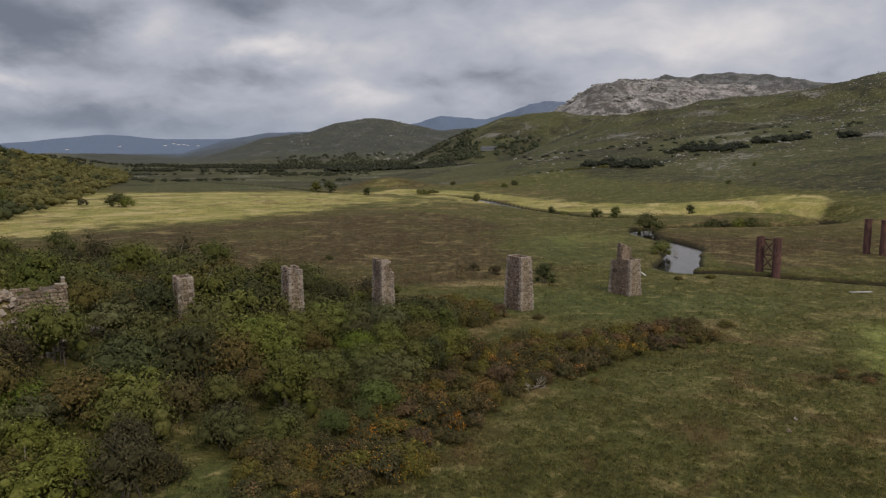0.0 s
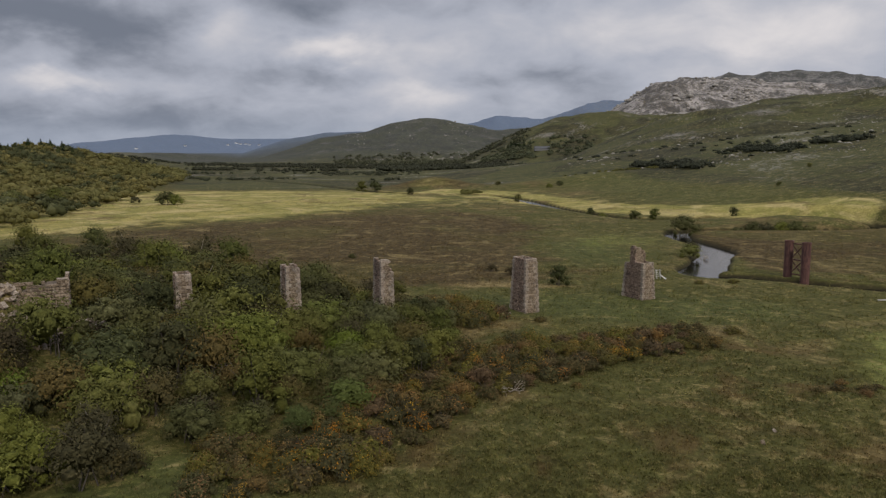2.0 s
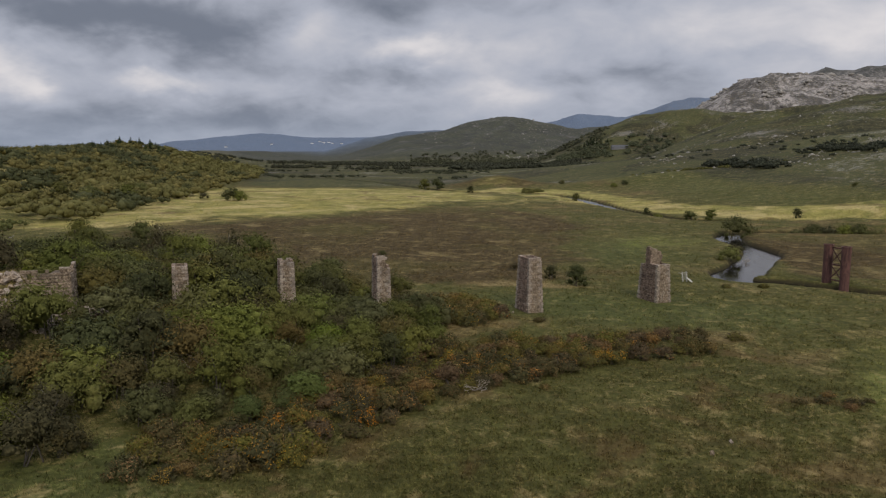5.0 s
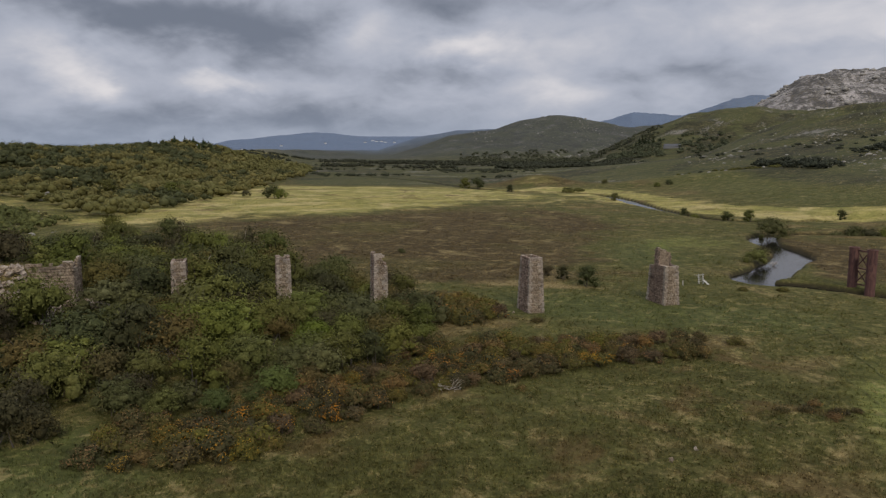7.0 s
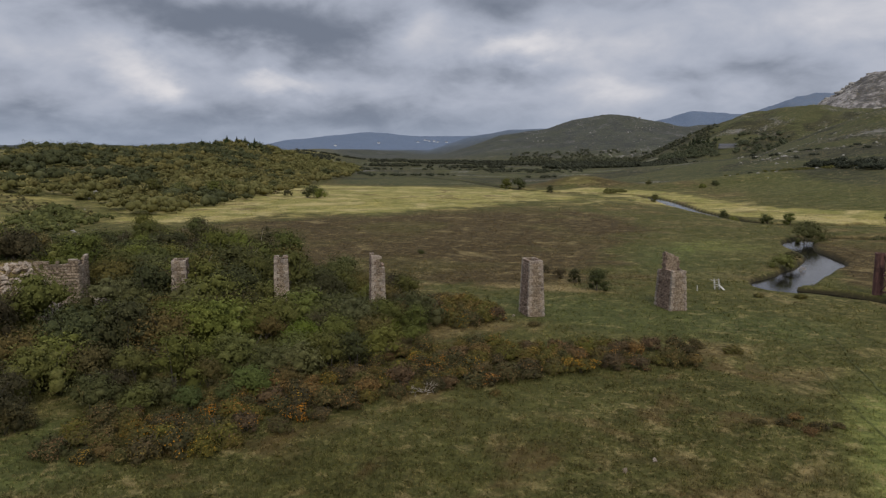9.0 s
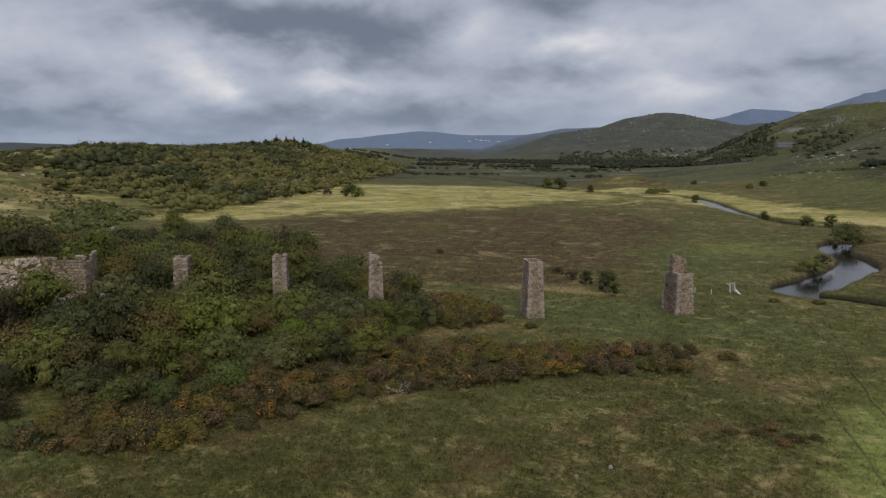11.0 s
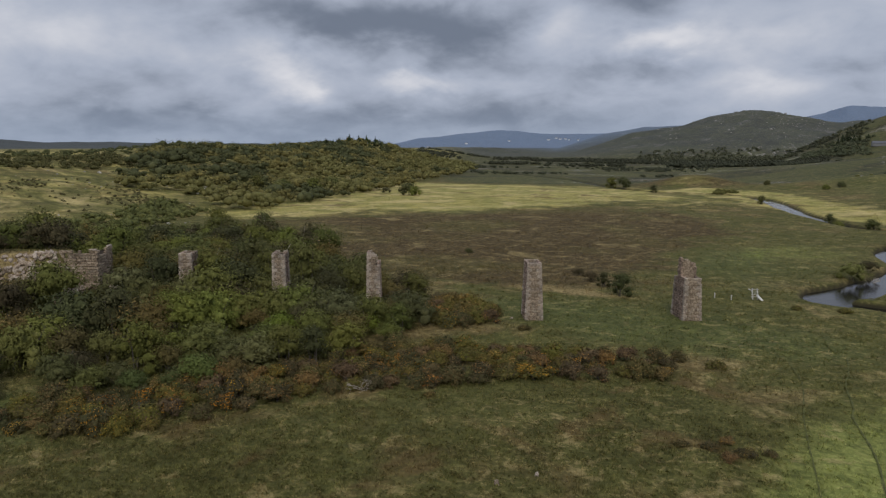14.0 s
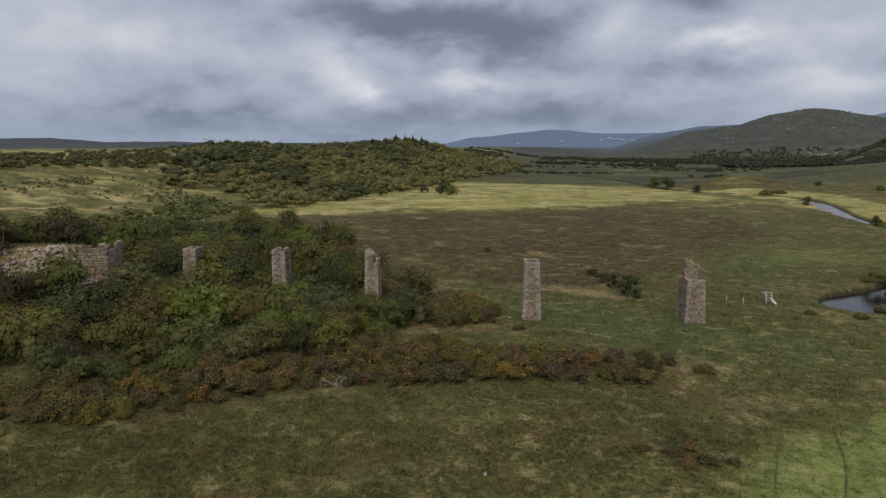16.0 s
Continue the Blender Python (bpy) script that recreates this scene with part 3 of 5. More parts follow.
    straw = 0.8 * np.exp(-(((x - heap.x) * LINE.x + (y - heap.y) * LINE.y) / 11) ** 2 - (((x - heap.x) * SIDE.x + (y - heap.y) * SIDE.y) / 4) ** 2) + 0.36 * isle + 0.45 * (1 - smooth(band, 0.8, 4.0)) * smooth(x, 22, 34) + 0.6 * np.exp(-((x - 4) / 10) ** 2 - ((y - 118) / 4) ** 2) + 0.5 * np.exp(-((x - 14) / 14) ** 2 - ((y - 117) / 3) ** 2)
    bed = river_bed(x, y)
    mud = smooth(-bed, -1.5, -0.8)
    return {"meadow": meadow * (1 - 0.8 * np.minimum(1, smooth(0.147 * x + 0.05 * y, 22, 27) * smooth(y, 200, 280) * smooth(strip_line, 14, 26))), "bog": bog, "lush": lush, "moor": moor, "rock": np.clip(rock, 0, 1), "far": far, "blue": np.clip(blue, 0, 1), "mud": mud, "heath": np.clip(heath, 0, 1), "straw": straw, "sward": sward}


def make_ground():
    bearings = np.radians(np.concatenate([np.arange(-71, 37, 0.25), np.arange(37, 289, 4.0)]))
    rings = [4.0]
    while rings[-1] < 4950:
        r = rings[-1]
        rings.append(r * (1.05 if r < 34 else 1.011 if r < 100 else 1.0048 if r < 420 else 1.014))
    rr, bb = np.meshgrid(np.array(rings), bearings, indexing="ij")
    x, y = (MID[0] + rr * np.sin(bb)).ravel(), (MID[1] + rr * np.cos(bb)).ravel()
    z = height(x, y)
    rows, cols = rr.shape
    i = np.arange(rows - 1)[:, None] * cols
    j = np.arange(cols)[None, :]
    k = (j + 1) % cols
    faces = np.stack([i + j, i + cols + j, i + cols + k, i + k], -1).reshape(-1, 4)[:, ::-1]
    centre = len(x)
    verts = np.column_stack([np.append(x, MID[0]), np.append(y, MID[1]), np.append(z, z[:cols].mean())])
    fan = [(int(b), int((b + 1) % cols), centre) for b in range(cols)]
    me = bpy.data.meshes.new("ground")
    me.vertices.add(len(verts))
    me.vertices.foreach_set("co", verts.ravel())
    loops = np.concatenate([faces.ravel(), np.array(fan)[:, ::-1].ravel()])
    me.loops.add(len(loops))
    me.loops.foreach_set("vertex_index", loops)
    starts = np.concatenate([np.arange(len(faces)) * 4, len(faces) * 4 + np.arange(len(fan)) * 3])
    me.polygons.add(len(starts))
    me.polygons.foreach_set("loop_start", starts)
    me.polygons.foreach_set("use_smooth", np.ones(len(starts), bool))
    me.update(calc_edges=True)
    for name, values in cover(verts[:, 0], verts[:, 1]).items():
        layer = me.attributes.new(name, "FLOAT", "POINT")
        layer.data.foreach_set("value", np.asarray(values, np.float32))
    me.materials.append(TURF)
    return tagged(new("ground", me), "rough grass, brown bog and sunlit-coloured pale meadow of a wide valley floor", "ground", kind="structure")


def make_water():
    """One level sheet under the banks, in squares along the river's course."""
    cell = 5.0
    gx, gy = np.meshgrid(np.arange(-430, 330, cell), np.arange(30, 780, cell), indexing="ij")
    d, _ = along(gx.ravel() + cell / 2, gy.ravel() + cell / 2, RIVER)
    index, verts, faces = {}, [], []
    for x, y in zip(gx.ravel()[d < 11], gy.ravel()[d < 11]):
        ring = []
        for p in ((x, y), (x + cell, y), (x + cell, y + cell), (x, y + cell)):
            if p not in index:
                index[p] = len(verts)
                verts.append((*p, WATER_LEVEL))
            ring.append(index[p])
        faces.append(ring)
    return tagged(mesh_object("water", verts, faces, WATER), "dark peaty river winding through the meadows, still and reflecting", "river", kind="structure")


make_ground()
make_water()


# ---- shrubs and trees ----
def ground_at(x, y):
    return float(height(np.array([x]), np.array([y]))[0])


def stems(rng, tall, wide, count, thick=0.05):
    """Tapered limbs from the ground into the crown."""
    verts, faces = [], []
    for _ in range(count):
        turn, lean = rng.uniform(0, 6.28), rng.uniform(0.15, 0.55) * wide
        base = np.array([rng.uniform(-0.12, 0.12) * wide, rng.uniform(-0.12, 0.12) * wide, -0.25])
        tip = np.array([lean * math.cos(turn), lean * math.sin(turn), tall * rng.uniform(0.62, 0.93)])
        knee = 0.5 * (base + tip) + np.array([rng.uniform(-0.1, 0.1) * wide, rng.uniform(-0.1, 0.1) * wide, 0.1 * tall])
        start = len(verts)
        for p, w in ((base, thick * 1.3), (knee, thick * 0.8), (tip, thick * 0.25)):
            for q in range(5):
                verts.append((p[0] + w * math.cos(q * 1.2566), p[1] + w * math.sin(q * 1.2566), p[2]))
        for ring in range(2):
            for q in range(5):
                o = start + ring * 5
                faces.append((o + q, o + (q + 1) % 5, o + 5 + (q + 1) % 5, o + 5 + q))
    return verts, faces


def ball(fine=1):
    """A round hull: 20 faces, or 80 when fine is 2."""
    bm = bmesh.new()
    bmesh.ops.create_icosphere(bm, subdivisions=fine, radius=1.0)
    v, f = np.array([p.co for p in bm.verts]), np.array([[q.index for q in g.verts] for g in bm.faces])
    bm.free()
    return v, f


BALL, FINE_BALL = ball(), ball(2)


def leaves(rng, lobes, count, size, inner=0.14, hull=0.0, calm=0.45):
    """Sprays of leaves on the outside of many rounded lobes (x, y, z, radius, height); hull: how much of each lobe is closed by denser foliage."""
    weight = np.array([l[3] * l[4] for l in lobes])
    pick = rng.choice(len(lobes), count, p=weight / weight.sum())
    lob = np.array(lobes, float)[pick]
    d = rng.normal(size=(count, 3))
    d[:, 2] = np.abs(d[:, 2]) * 1.1 - 0.35
    d /= np.linalg.norm(d, axis=1)[:, None]
    depth = np.clip(1 + rng.normal(0, inner, count) - 0.35 * rng.random(count) ** 3, 0.2, 1.45)
    p = lob[:, :3] + d * depth[:, None] * lob[:, [3, 3, 4]]
    normal = d + rng.normal(0, 0.32, (count, 3)) + np.array([0, 0, 0.3])
    normal /= np.linalg.norm(normal, axis=1)[:, None]
    u = np.cross(normal, rng.normal(size=(count, 3)))
    u /= np.linalg.norm(u, axis=1)[:, None]
    v = np.cross(normal, u)
    s = (size * rng.uniform(0.6, 1.4, count))[:, None]
    p[:, 2] = np.maximum(p[:, 2], 0.12)
    verts = np.stack([p + u * s * 0.55, p + v * s * 0.5 + normal * s * 0.1, p - u * s * 0.55], 1).reshape(-1, 3)
    faces = np.arange(count * 3).reshape(-1, 3)
    out = p - (lobes[0][0], lobes[0][1], lobes[0][2] * 0.6)
    out /= np.linalg.norm(out, axis=1)[:, None] + 1e-6
    facing = np.repeat(d * (0.1 + 0.7 * calm) + out * 0.95 + normal * 0.4, 3, 0)
    if hull:
        for k, (x, y, z, r, h) in enumerate(lobes):
            blob, tri = FINE_BALL if k == 0 and calm < 0.8 else BALL
            faces = np.vstack([faces, tri + len(verts)])
            shape = blob * (hull * (1 + rng.uniform(-0.2, 0.14, (len(blob), 1))))
            verts = np.vstack([verts, np.maximum(shape * (r, r, h) + (x, y, z), (-99, -99, 0.0))])
            facing = np.vstack([facing, blob])
    return verts, faces, facing / np.linalg.norm(facing, axis=1)[:, None]


def foliage(name, grown, leaf, root, label=""):
    verts, faces, facing = grown
    return mesh_object(name, verts, faces, leaf, root, label, normals=facing)


def crown_lobes(rng, tall, wide, count, low=0.2):
    lobes = [(0, 0, tall * 0.45, wide * 0.36, tall * 0.44)]
    for k in range(count):
        turn, out = k * 2.4 + rng.uniform(-0.5, 0.5), wide * 0.5 * math.sqrt((k + 0.5) / count) * rng.uniform(0.6, 0.92)
        high = tall * (1 - 0.55 * (out / (wide * 0.5)) ** 2) * rng.uniform(0.76, 1.04)
        rad = wide * rng.uniform(0.16, 0.28)
        lobes.append((out * math.cos(turn), out * math.sin(turn), max(high - rad * 0.8, tall * low), rad, rad * rng.uniform(0.6, 0.95)))
        if out > wide * 0.3 and k % 2:
            lobes.append((out * math.cos(turn) * 1.05, out * math.sin(turn) * 1.05, max(high * 0.45 - rad * 0.5, rad * 0.6), rad * 1.1, rad * 1.1))
    return lobes


def shrub(kind_name, seed, tall, wide, count, size, leaf, label, category, lobes=20, bloom=0, dry=0, limbs=6, inner=0.2, thick=0.05, bark=None, hull=0.46):
    """One bush or small tree: limbs, leaves and, on gorse, blossom."""
    rng = np.random.default_rng(seed)
    root = tagged(new(kind_name), label, category)
    shape = crown_lobes(rng, tall, wide, lobes)
    for _ in range(limbs):
        mesh_object("limb", *stems(rng, tall, wide, 1, thick * 0.8), bark or BARK, root)
    foliage("crown", leaves(rng, shape, int(count * 0.58), size * 1.08, inner, hull), leaf, root)
    if bloom:
        top = [l for l in shape[1:] if rng.random() < 0.55] or shape[1:]
        foliage("blossom", leaves(rng, [(x, y, z + 0.04, r * 1.03, h * 1.05) for x, y, z, r, h in top], bloom, size * 0.8, inner=0.08), GORSE_BLOOM, root, "yellow gorse blossom")
    if dry:
        foliage("dry_sprays", leaves(rng, shape[1::2], dry, size, inner=0.12), GORSE_DRY, root, "dry russet sprays")
    return root


def conifer(seed, tall, wide, count, label):
    rng = np.random.default_rng(seed)
    root = tagged(new("conifer_tree"), label, "conifer")
    verts, faces = [], []
    for z, w in ((-0.3, 0.22), (tall * 0.5, 0.13), (tall, 0.02)):
        verts += [(w * math.cos(q * 1.047), w * math.sin(q * 1.047), z) for q in range(6)]
    for ring in range(2):
        faces += [(ring * 6 + q, ring * 6 + (q + 1) % 6, ring * 6 + 6 + (q + 1) % 6, ring * 6 + 6 + q) for q in range(6)]
    mesh_object("trunk", verts, faces, BARK, root)
    lobes = []
    for k in range(26):
        f = (k + 0.5) / 26
        rad = wide * 0.5 * (1 - f) ** 0.8 * rng.uniform(0.65, 1.1)
        turn = k * 2.4
        lobes.append((rad * 0.55 * math.cos(turn), rad * 0.55 * math.sin(turn), tall * (0.12 + 0.86 * f), max(rad * 0.6, 0.25), 0.5 + 0.3 * (1 - f)))
    foliage("crown", leaves(rng, lobes, count, 0.55, inner=0.2, hull=0.7), CONIFER, root)
    return root


def place(stock, rng, x, y, scale=1.0, sink=0.05, flat=1.0):
    """One of the grown bushes (the first time itself, then a copy), turned by chance, on the ground."""
    m = pose(x, y, ground_at(x, y) - sink, 0, 0, rng.uniform(0, 360))
    got = copy_thing(stock, m) if stock.name in USED else stock
    USED.add(stock.name)
    got.matrix_basis = m @ Matrix.Diagonal((scale, scale, scale * flat, 1))
    return got


def scatter(rng, ring, count, gap, keep=None):
    """Places in a polygon that keep a distance from one another."""
    xs, ys = [p[0] for p in ring], [p[1] for p in ring]
    tries = np.column_stack([rng.uniform(min(xs), max(xs), count * 40), rng.uniform(min(ys), max(ys), count * 40)])
    tries = tries[inside(tries[:, 0], tries[:, 1], ring)]
    got = np.full((count, 2), 1e6)
    made = 0
    for x, y in tries:
        if np.min(np.abs(got[:, 0] - x) + np.abs(got[:, 1] - y)) < gap * 1.2 or (keep and not keep(x, y)):
            continue
        got[made] = x, y
        made += 1
        if made == count:
            break
    return got[:made]


# piers: centre of the foot, height of the top
PIERS = [(-28.1, 75.6, 8.9), (-17.6, 81.5, 8.85), (-7.6, 88.3, 8.75), (10.6, 98.5, 7.6), (28.2, 108.9, 7.95)]


def clear(x, y, gap=2.6):
    return all(math.hypot(x - p[0], y - p[1]) > gap for p in PIERS) and not (-3.5 < (x - ABUTMENT.x) * SIDE.x + (y - ABUTMENT.y) * SIDE.y < 8 and -13 < (x - ABUTMENT.x) * LINE.x + (y - ABUTMENT.y) * LINE.y < 2.5)


WOOD = [(-32, 30), (-22, 38.5), (-17.5, 43), (-15, 48), (-12, 50), (-7, 53), (-2, 60), (0, 68), (2, 78), (1, 86), (-3, 91), (-6, 97), (-10, 101), (-20, 105), (-36, 114), (-50, 120), (-70, 138), (-88, 140),
        (-92, 120), (-78, 98), (-62, 84), (-58, 66), (-56, 50), (-50, 34)]
GORSE_BELT = [(-12.6, 41.8), (-8.2, 42.8), (-3.2, 44.2), (0, 50), (4, 57), (8, 64.5), (14, 68.5), (22, 75.5), (32, 80.5), (37, 87), (36, 90), (27, 86.5), (19, 83.6), (10, 80), (3, 77),
              (-1, 68), (-4, 60), (-9, 53), (-14, 49)]
GORSE_PATCH = [(-2, 90), (4, 88), (8, 92), (7, 97), (0, 101), (-6, 100)]

rng = np.random.default_rng(7)
WOOD_STOCK = [
    (shrub("willow_bush", 11, 4.2, 5.0, 4200, 0.185, WILLOW, "broad green willow bush in dense scrub wood", "bush", 13, limbs=3), 3),
    (shrub("willow_bush", 12, 3.6, 4.6, 3900, 0.18, WILLOW, "rounded mid-green willow bush in dense scrub wood", "bush", 15, limbs=3), 3),
    (shrub("grey_willow_bush", 13, 3.8, 4.8, 4200, 0.18, SALLOW, "pale grey-green willow bush in dense scrub wood", "bush", 14, limbs=3), 2),
    (shrub("alder_tree", 14, 5.0, 4.4, 4100, 0.185, ALDER, "dark green young alder with pale stems", "tree", 13, limbs=4, thick=0.08), 2),
    (shrub("brown_bush", 15, 3.4, 4.4, 4200, 0.165, MYRTLE, "brownish half-bare bush in dense scrub wood", "bush", 13, limbs=4, inner=0.22, hull=0.44), 3),
    (shrub("birch_tree", 16, 4.8, 3.6, 3900, 0.165, MYRTLE, "slender russet-green young birch with pale stems", "tree", 12, limbs=3, inner=0.24, hull=0.42, thick=0.07, bark=PALE_BARK), 1),
    (shrub("green_bush", 17, 3.6, 4.2, 3600, 0.185, BRIGHT, "fresh light green leafy bush in scrub wood", "bush", 13, limbs=3), 1),
]
GORSE_STOCK = [
    (shrub("gorse_bush", 21, 1.9, 2.8, 2200, 0.17, GORSE, "dense olive-brown gorse bush with some yellow blossom", "gorse bush", 13, bloom=170, limbs=2), 4),
    (shrub("gorse_bush", 22, 1.6, 2.7, 1900, 0.17, GORSE, "low olive gorse bush with dry russet sprays", "gorse bush", 15, dry=320, limbs=2), 4),
    (shrub("gorse_bush", 23, 2.0, 2.5, 2000, 0.17, GORSE_DRY, "dry russet-brown gorse bush", "gorse bush", 12, bloom=110, limbs=2), 2),
    (shrub("gorse_bush", 24, 1.7, 2.5, 1800, 0.17, GORSE, "gorse bush covered with orange-yellow blossom", "gorse bush", 13, bloom=420, limbs=2), 2),
]
USED = set()


def plant(stock, spots, low, high, group, sink=0.05, taller=0.0):
    kinds = [s for s, w in stock for _ in range(w)]
    for x, y in spots:
        got = place(kinds[rng.integers(len(kinds))], rng, x, y, rng.uniform(low, high) * (1 + taller * float(smooth(-x + 0.35 * (y - 60), 5, 28))), sink, rng.uniform(0.85, 1.15))
        tagged(got, group=group)


def thin(x, y):
    """The gorse belt breaks up towards the river."""
    return clear(x, y) and float(value_noise(np.array([x / 2.6]), np.array([y / 2.6]), 88)[0]) > -0.95 + 1.3 * float(smooth(x, 14, 34))


plant(WOOD_STOCK, scatter(rng, WOOD, 330, 2.15, clear), 0.62, 1.2, "bushes of the scrub wood", taller=0.42)
plant(GORSE_STOCK, scatter(rng, GORSE_BELT, 150, 1.5, thin), 0.62, 1.08, "gorse along the wood's edge")
plant(GORSE_STOCK, scatter(rng, GORSE_PATCH, 26, 1.6, clear), 0.85, 1.25, "gorse beside the piers")
# (x, y, size, kind)
for x, y, size, which in [(16.8, 117.5, 0.8, 3), (9.3, 126.5, 0.6, 4), (12.5, 123, 0.55, 3), (5.6, 131, 0.5, 4), (-23.5, 144.5, 0.35, 1), (-133, 290, 1.9, 1), (-129, 289, 1.5, 1), (-72, 405, 1.6, 3), (-63, 397, 1.7, 0), (51, 236, 0.9, 0), (57, 234, 0.85, 3),
                          (83.7, 241, 0.75, 3), (57.8, 200.5, 1.75, 0), (74, 206, 0.8, 2), (40, 263, 0.75, 3), (42.6, 250, 0.7, 0), (78, 206, 1.15, 0), (82, 206.5, 1.1, 2), (86, 207, 1.1, 0), (90, 207, 1.2, 0), (94, 207, 0.9, 2),
                          (46.8, 151.5, 0.95, 2), (49.5, 159.5, 0.8, 4), (15, 314, 0.8, 3), (-39, 365, 0.9, 3), (-168, 243, 1.9, 2), (-160, 256, 1.8, 3), (-172, 250, 1.7, 0), (-176, 238, 1.7, 3), (-180, 292, 1.7, 2),
                          (-170, 317, 1.6, 0), (-152, 300, 0.9, 2), (150, 345, 0.6, 2), (120, 300, 0.5, 0), (6, 420, 0.8, 1), (40, 400, 0.9, 1), (34, 395, 0.8, 1)]:
    place(WOOD_STOCK[which][0], rng, x, y, size, 0.1)
for x, y, top, which in [(-25.6, 72.6, 6.1, 0), (-27.6, 71.2, 5.9, 4), (-23.6, 74.2, 6.1, 1), (-29.8, 71.6, 5.9, 3), (-13.2, 79.2, 6.2, 1), (-14.0, 76.6, 5.7, 0), (-17.4, 77.6, 5.2, 1), (-19.6, 78.4, 5.3, 4), (-5.6, 85.0, 4.2, 1), (-8.4, 84.2, 4.4, 0), (-3.4, 87.0, 3.6, 4), (-10.8, 83.2, 4.6, 3), (-34.0, 63.8, 5.2, 0), (-37.4, 61.7, 5.5, 1), (-40.8, 59.7, 5.8, 3), (-44.6, 57.6, 6.2, 0), (-31.8, 66.4, 4.9, 1), (-36.0, 65.2, 4.6, 4)]:
    tagged(place(WOOD_STOCK[which][0], rng, x, y, (top - ground_at(x, y)) / (4.2, 3.6, 3.8, 5.0, 3.4)[which], 0.1), group="bushes of the scrub wood")
for x, y, size, which in [(35.5, 87.6, 0.8, 1), (41, 66.3, 0.6, 1), (38.6, 66.6, 0.5, 1), (40.2, 64.8, 0.5, 2), (36.6, 66.0, 0.45, 1), (39.5, 68.2, 0.5, 2), (42.6, 67.6, 0.4, 1), (14.5, 66, 0.45, 3), (31.5, 83.5, 0.7, 3), (66.5, 119.5, 0.8, 3), (29, 84.8, 0.6, 2), (40.5, 121.0, 0.6, 1),
                          (46.5, 121.8, 0.7, 1), (12.5, 91.5, 0.6, 1)]:
    place(GORSE_STOCK[which][0], rng, x, y, size, 0.1, 0.8)


# far woods: one sheet of small crowns for each belt
def far_wood(name, seed, spots, low, high, per, size, leaf, label, lobes=8):
    r = np.random.default_rng(seed)
    verts, faces, normals, total = [], [], [], 0
    spots = np.array(spots)
    feet = height(spots[:, 0], spots[:, 1]) - 0.3
    for (x, y), z in zip(spots, feet):
        tall = r.uniform(low, high)
        v, f, n = leaves(r, crown_lobes(r, tall, tall * r.uniform(1.4, 2.3), 6, 0.15)[:lobes], per, size, 0.15, 0.56, 0.9)
        verts.append(v + (x, y, z))
        faces.append(f + total)
        normals.append(n)
        total += len(v)
    return tagged(mesh_object(name, np.vstack(verts), np.vstack(faces), leaf, normals=np.vstack(normals)), label, "woodland", kind="stuff")


def left_of_foot(low, high):
    return lambda x, y: low < float(np.interp(y, FOOT_Y, FOOT_X)) - x < high


wr = np.random.default_rng(31)
slope = [(-126, 190), (-128, 221), (-145, 262), (-163, 320), (-193, 415), (-236, 546), (-305, 700), (-520, 720), (-430, 480), (-340, 330), (-265, 240), (-200, 190)]
spots = scatter(wr, slope, 1250, 4.3, left_of_foot(-2, 240))
brow = scatter(wr, [(-165, 60), (-300, 20), (-330, 150), (-300, 260), (-200, 200), (-190, 150)], 230, 4.0, left_of_foot(104, 150))
# Uphill the wood turns to darker leaves, painting in the cloud shadow.
drift = layered(spots[:, 0] / 45, (spots[:, 1] + 0.4 * spots[:, 0]) / 45, 77, 3) + 0.1 * wr.normal(size=len(spots)) + 0.22 - 0.55 * smooth(np.interp(spots[:, 1], FOOT_Y, FOOT_X) - spots[:, 0], 35, 110)
far_wood("far_woodland", 32, spots[drift > 0.12], 3.6, 8.0, 120, 0.70, FAR_LEAF, "yellow-green broadleaf wood covering the valley side", 5)
far_wood("far_woodland", 33, spots[(drift <= 0.12) & (drift > -0.15)], 3.6, 8, 120, 0.70, FAR_OLIVE, "olive-brown broadleaf wood covering the valley side", 5)
far_wood("far_woodland", 41, spots[drift <= -0.15], 3.8, 8, 120, 0.70, FAR_DARK, "dark green trees standing in for cloud shadow on the valley-side wood", 5)
far_wood("far_woodland", 44, brow, 2.2, 4.0, 110, 0.6, FAR_DARK, "dark hedge of bushes along the brow of the slope", 5)
left_scrub = [(-118, 95), (-128, 125), (-142, 160), (-150, 185), (-200, 190), (-235, 180), (-260, 150), (-200, 105), (-150, 85)]
spots = scatter(wr, left_scrub, 1500, 1.0, left_of_foot(-5, 80))
spots = spots[layered(spots[:, 0] / 26, spots[:, 1] / 26, 78, 4, 0.65) + 0.15 * wr.normal(size=len(spots)) > 0.06]
far_wood("hillside_scrub", 34, spots, 0.4, 1.2, 45, 0.3, FAR_OLIVE, "olive-brown low scrub in drifts over the grassy slope", 3)
far_wood("hillside_scrub", 43, scatter(wr, [(-114, 108), (-124, 140), (-140, 178), (-166, 182), (-146, 140), (-134, 100)], 110, 2.2), 1.4, 3.6, 120, 0.4, FAR_DARK, "dark bushes along the foot of the slope")
plateau = [(-265, 240), (-340, 330), (-430, 480), (-560, 520), (-520, 330), (-400, 215), (-300, 195)]
far_wood("far_woodland", 35, scatter(wr, plateau, 200, 7.0), 1.8, 3.6, 70, 0.7, FAR_DARK, "dark hedges and thickets on the upland edge")


def polar(bearing, r):
    return MID[0] + r * math.sin(radians(bearing)), MID[1] + r * math.cos(radians(bearing))


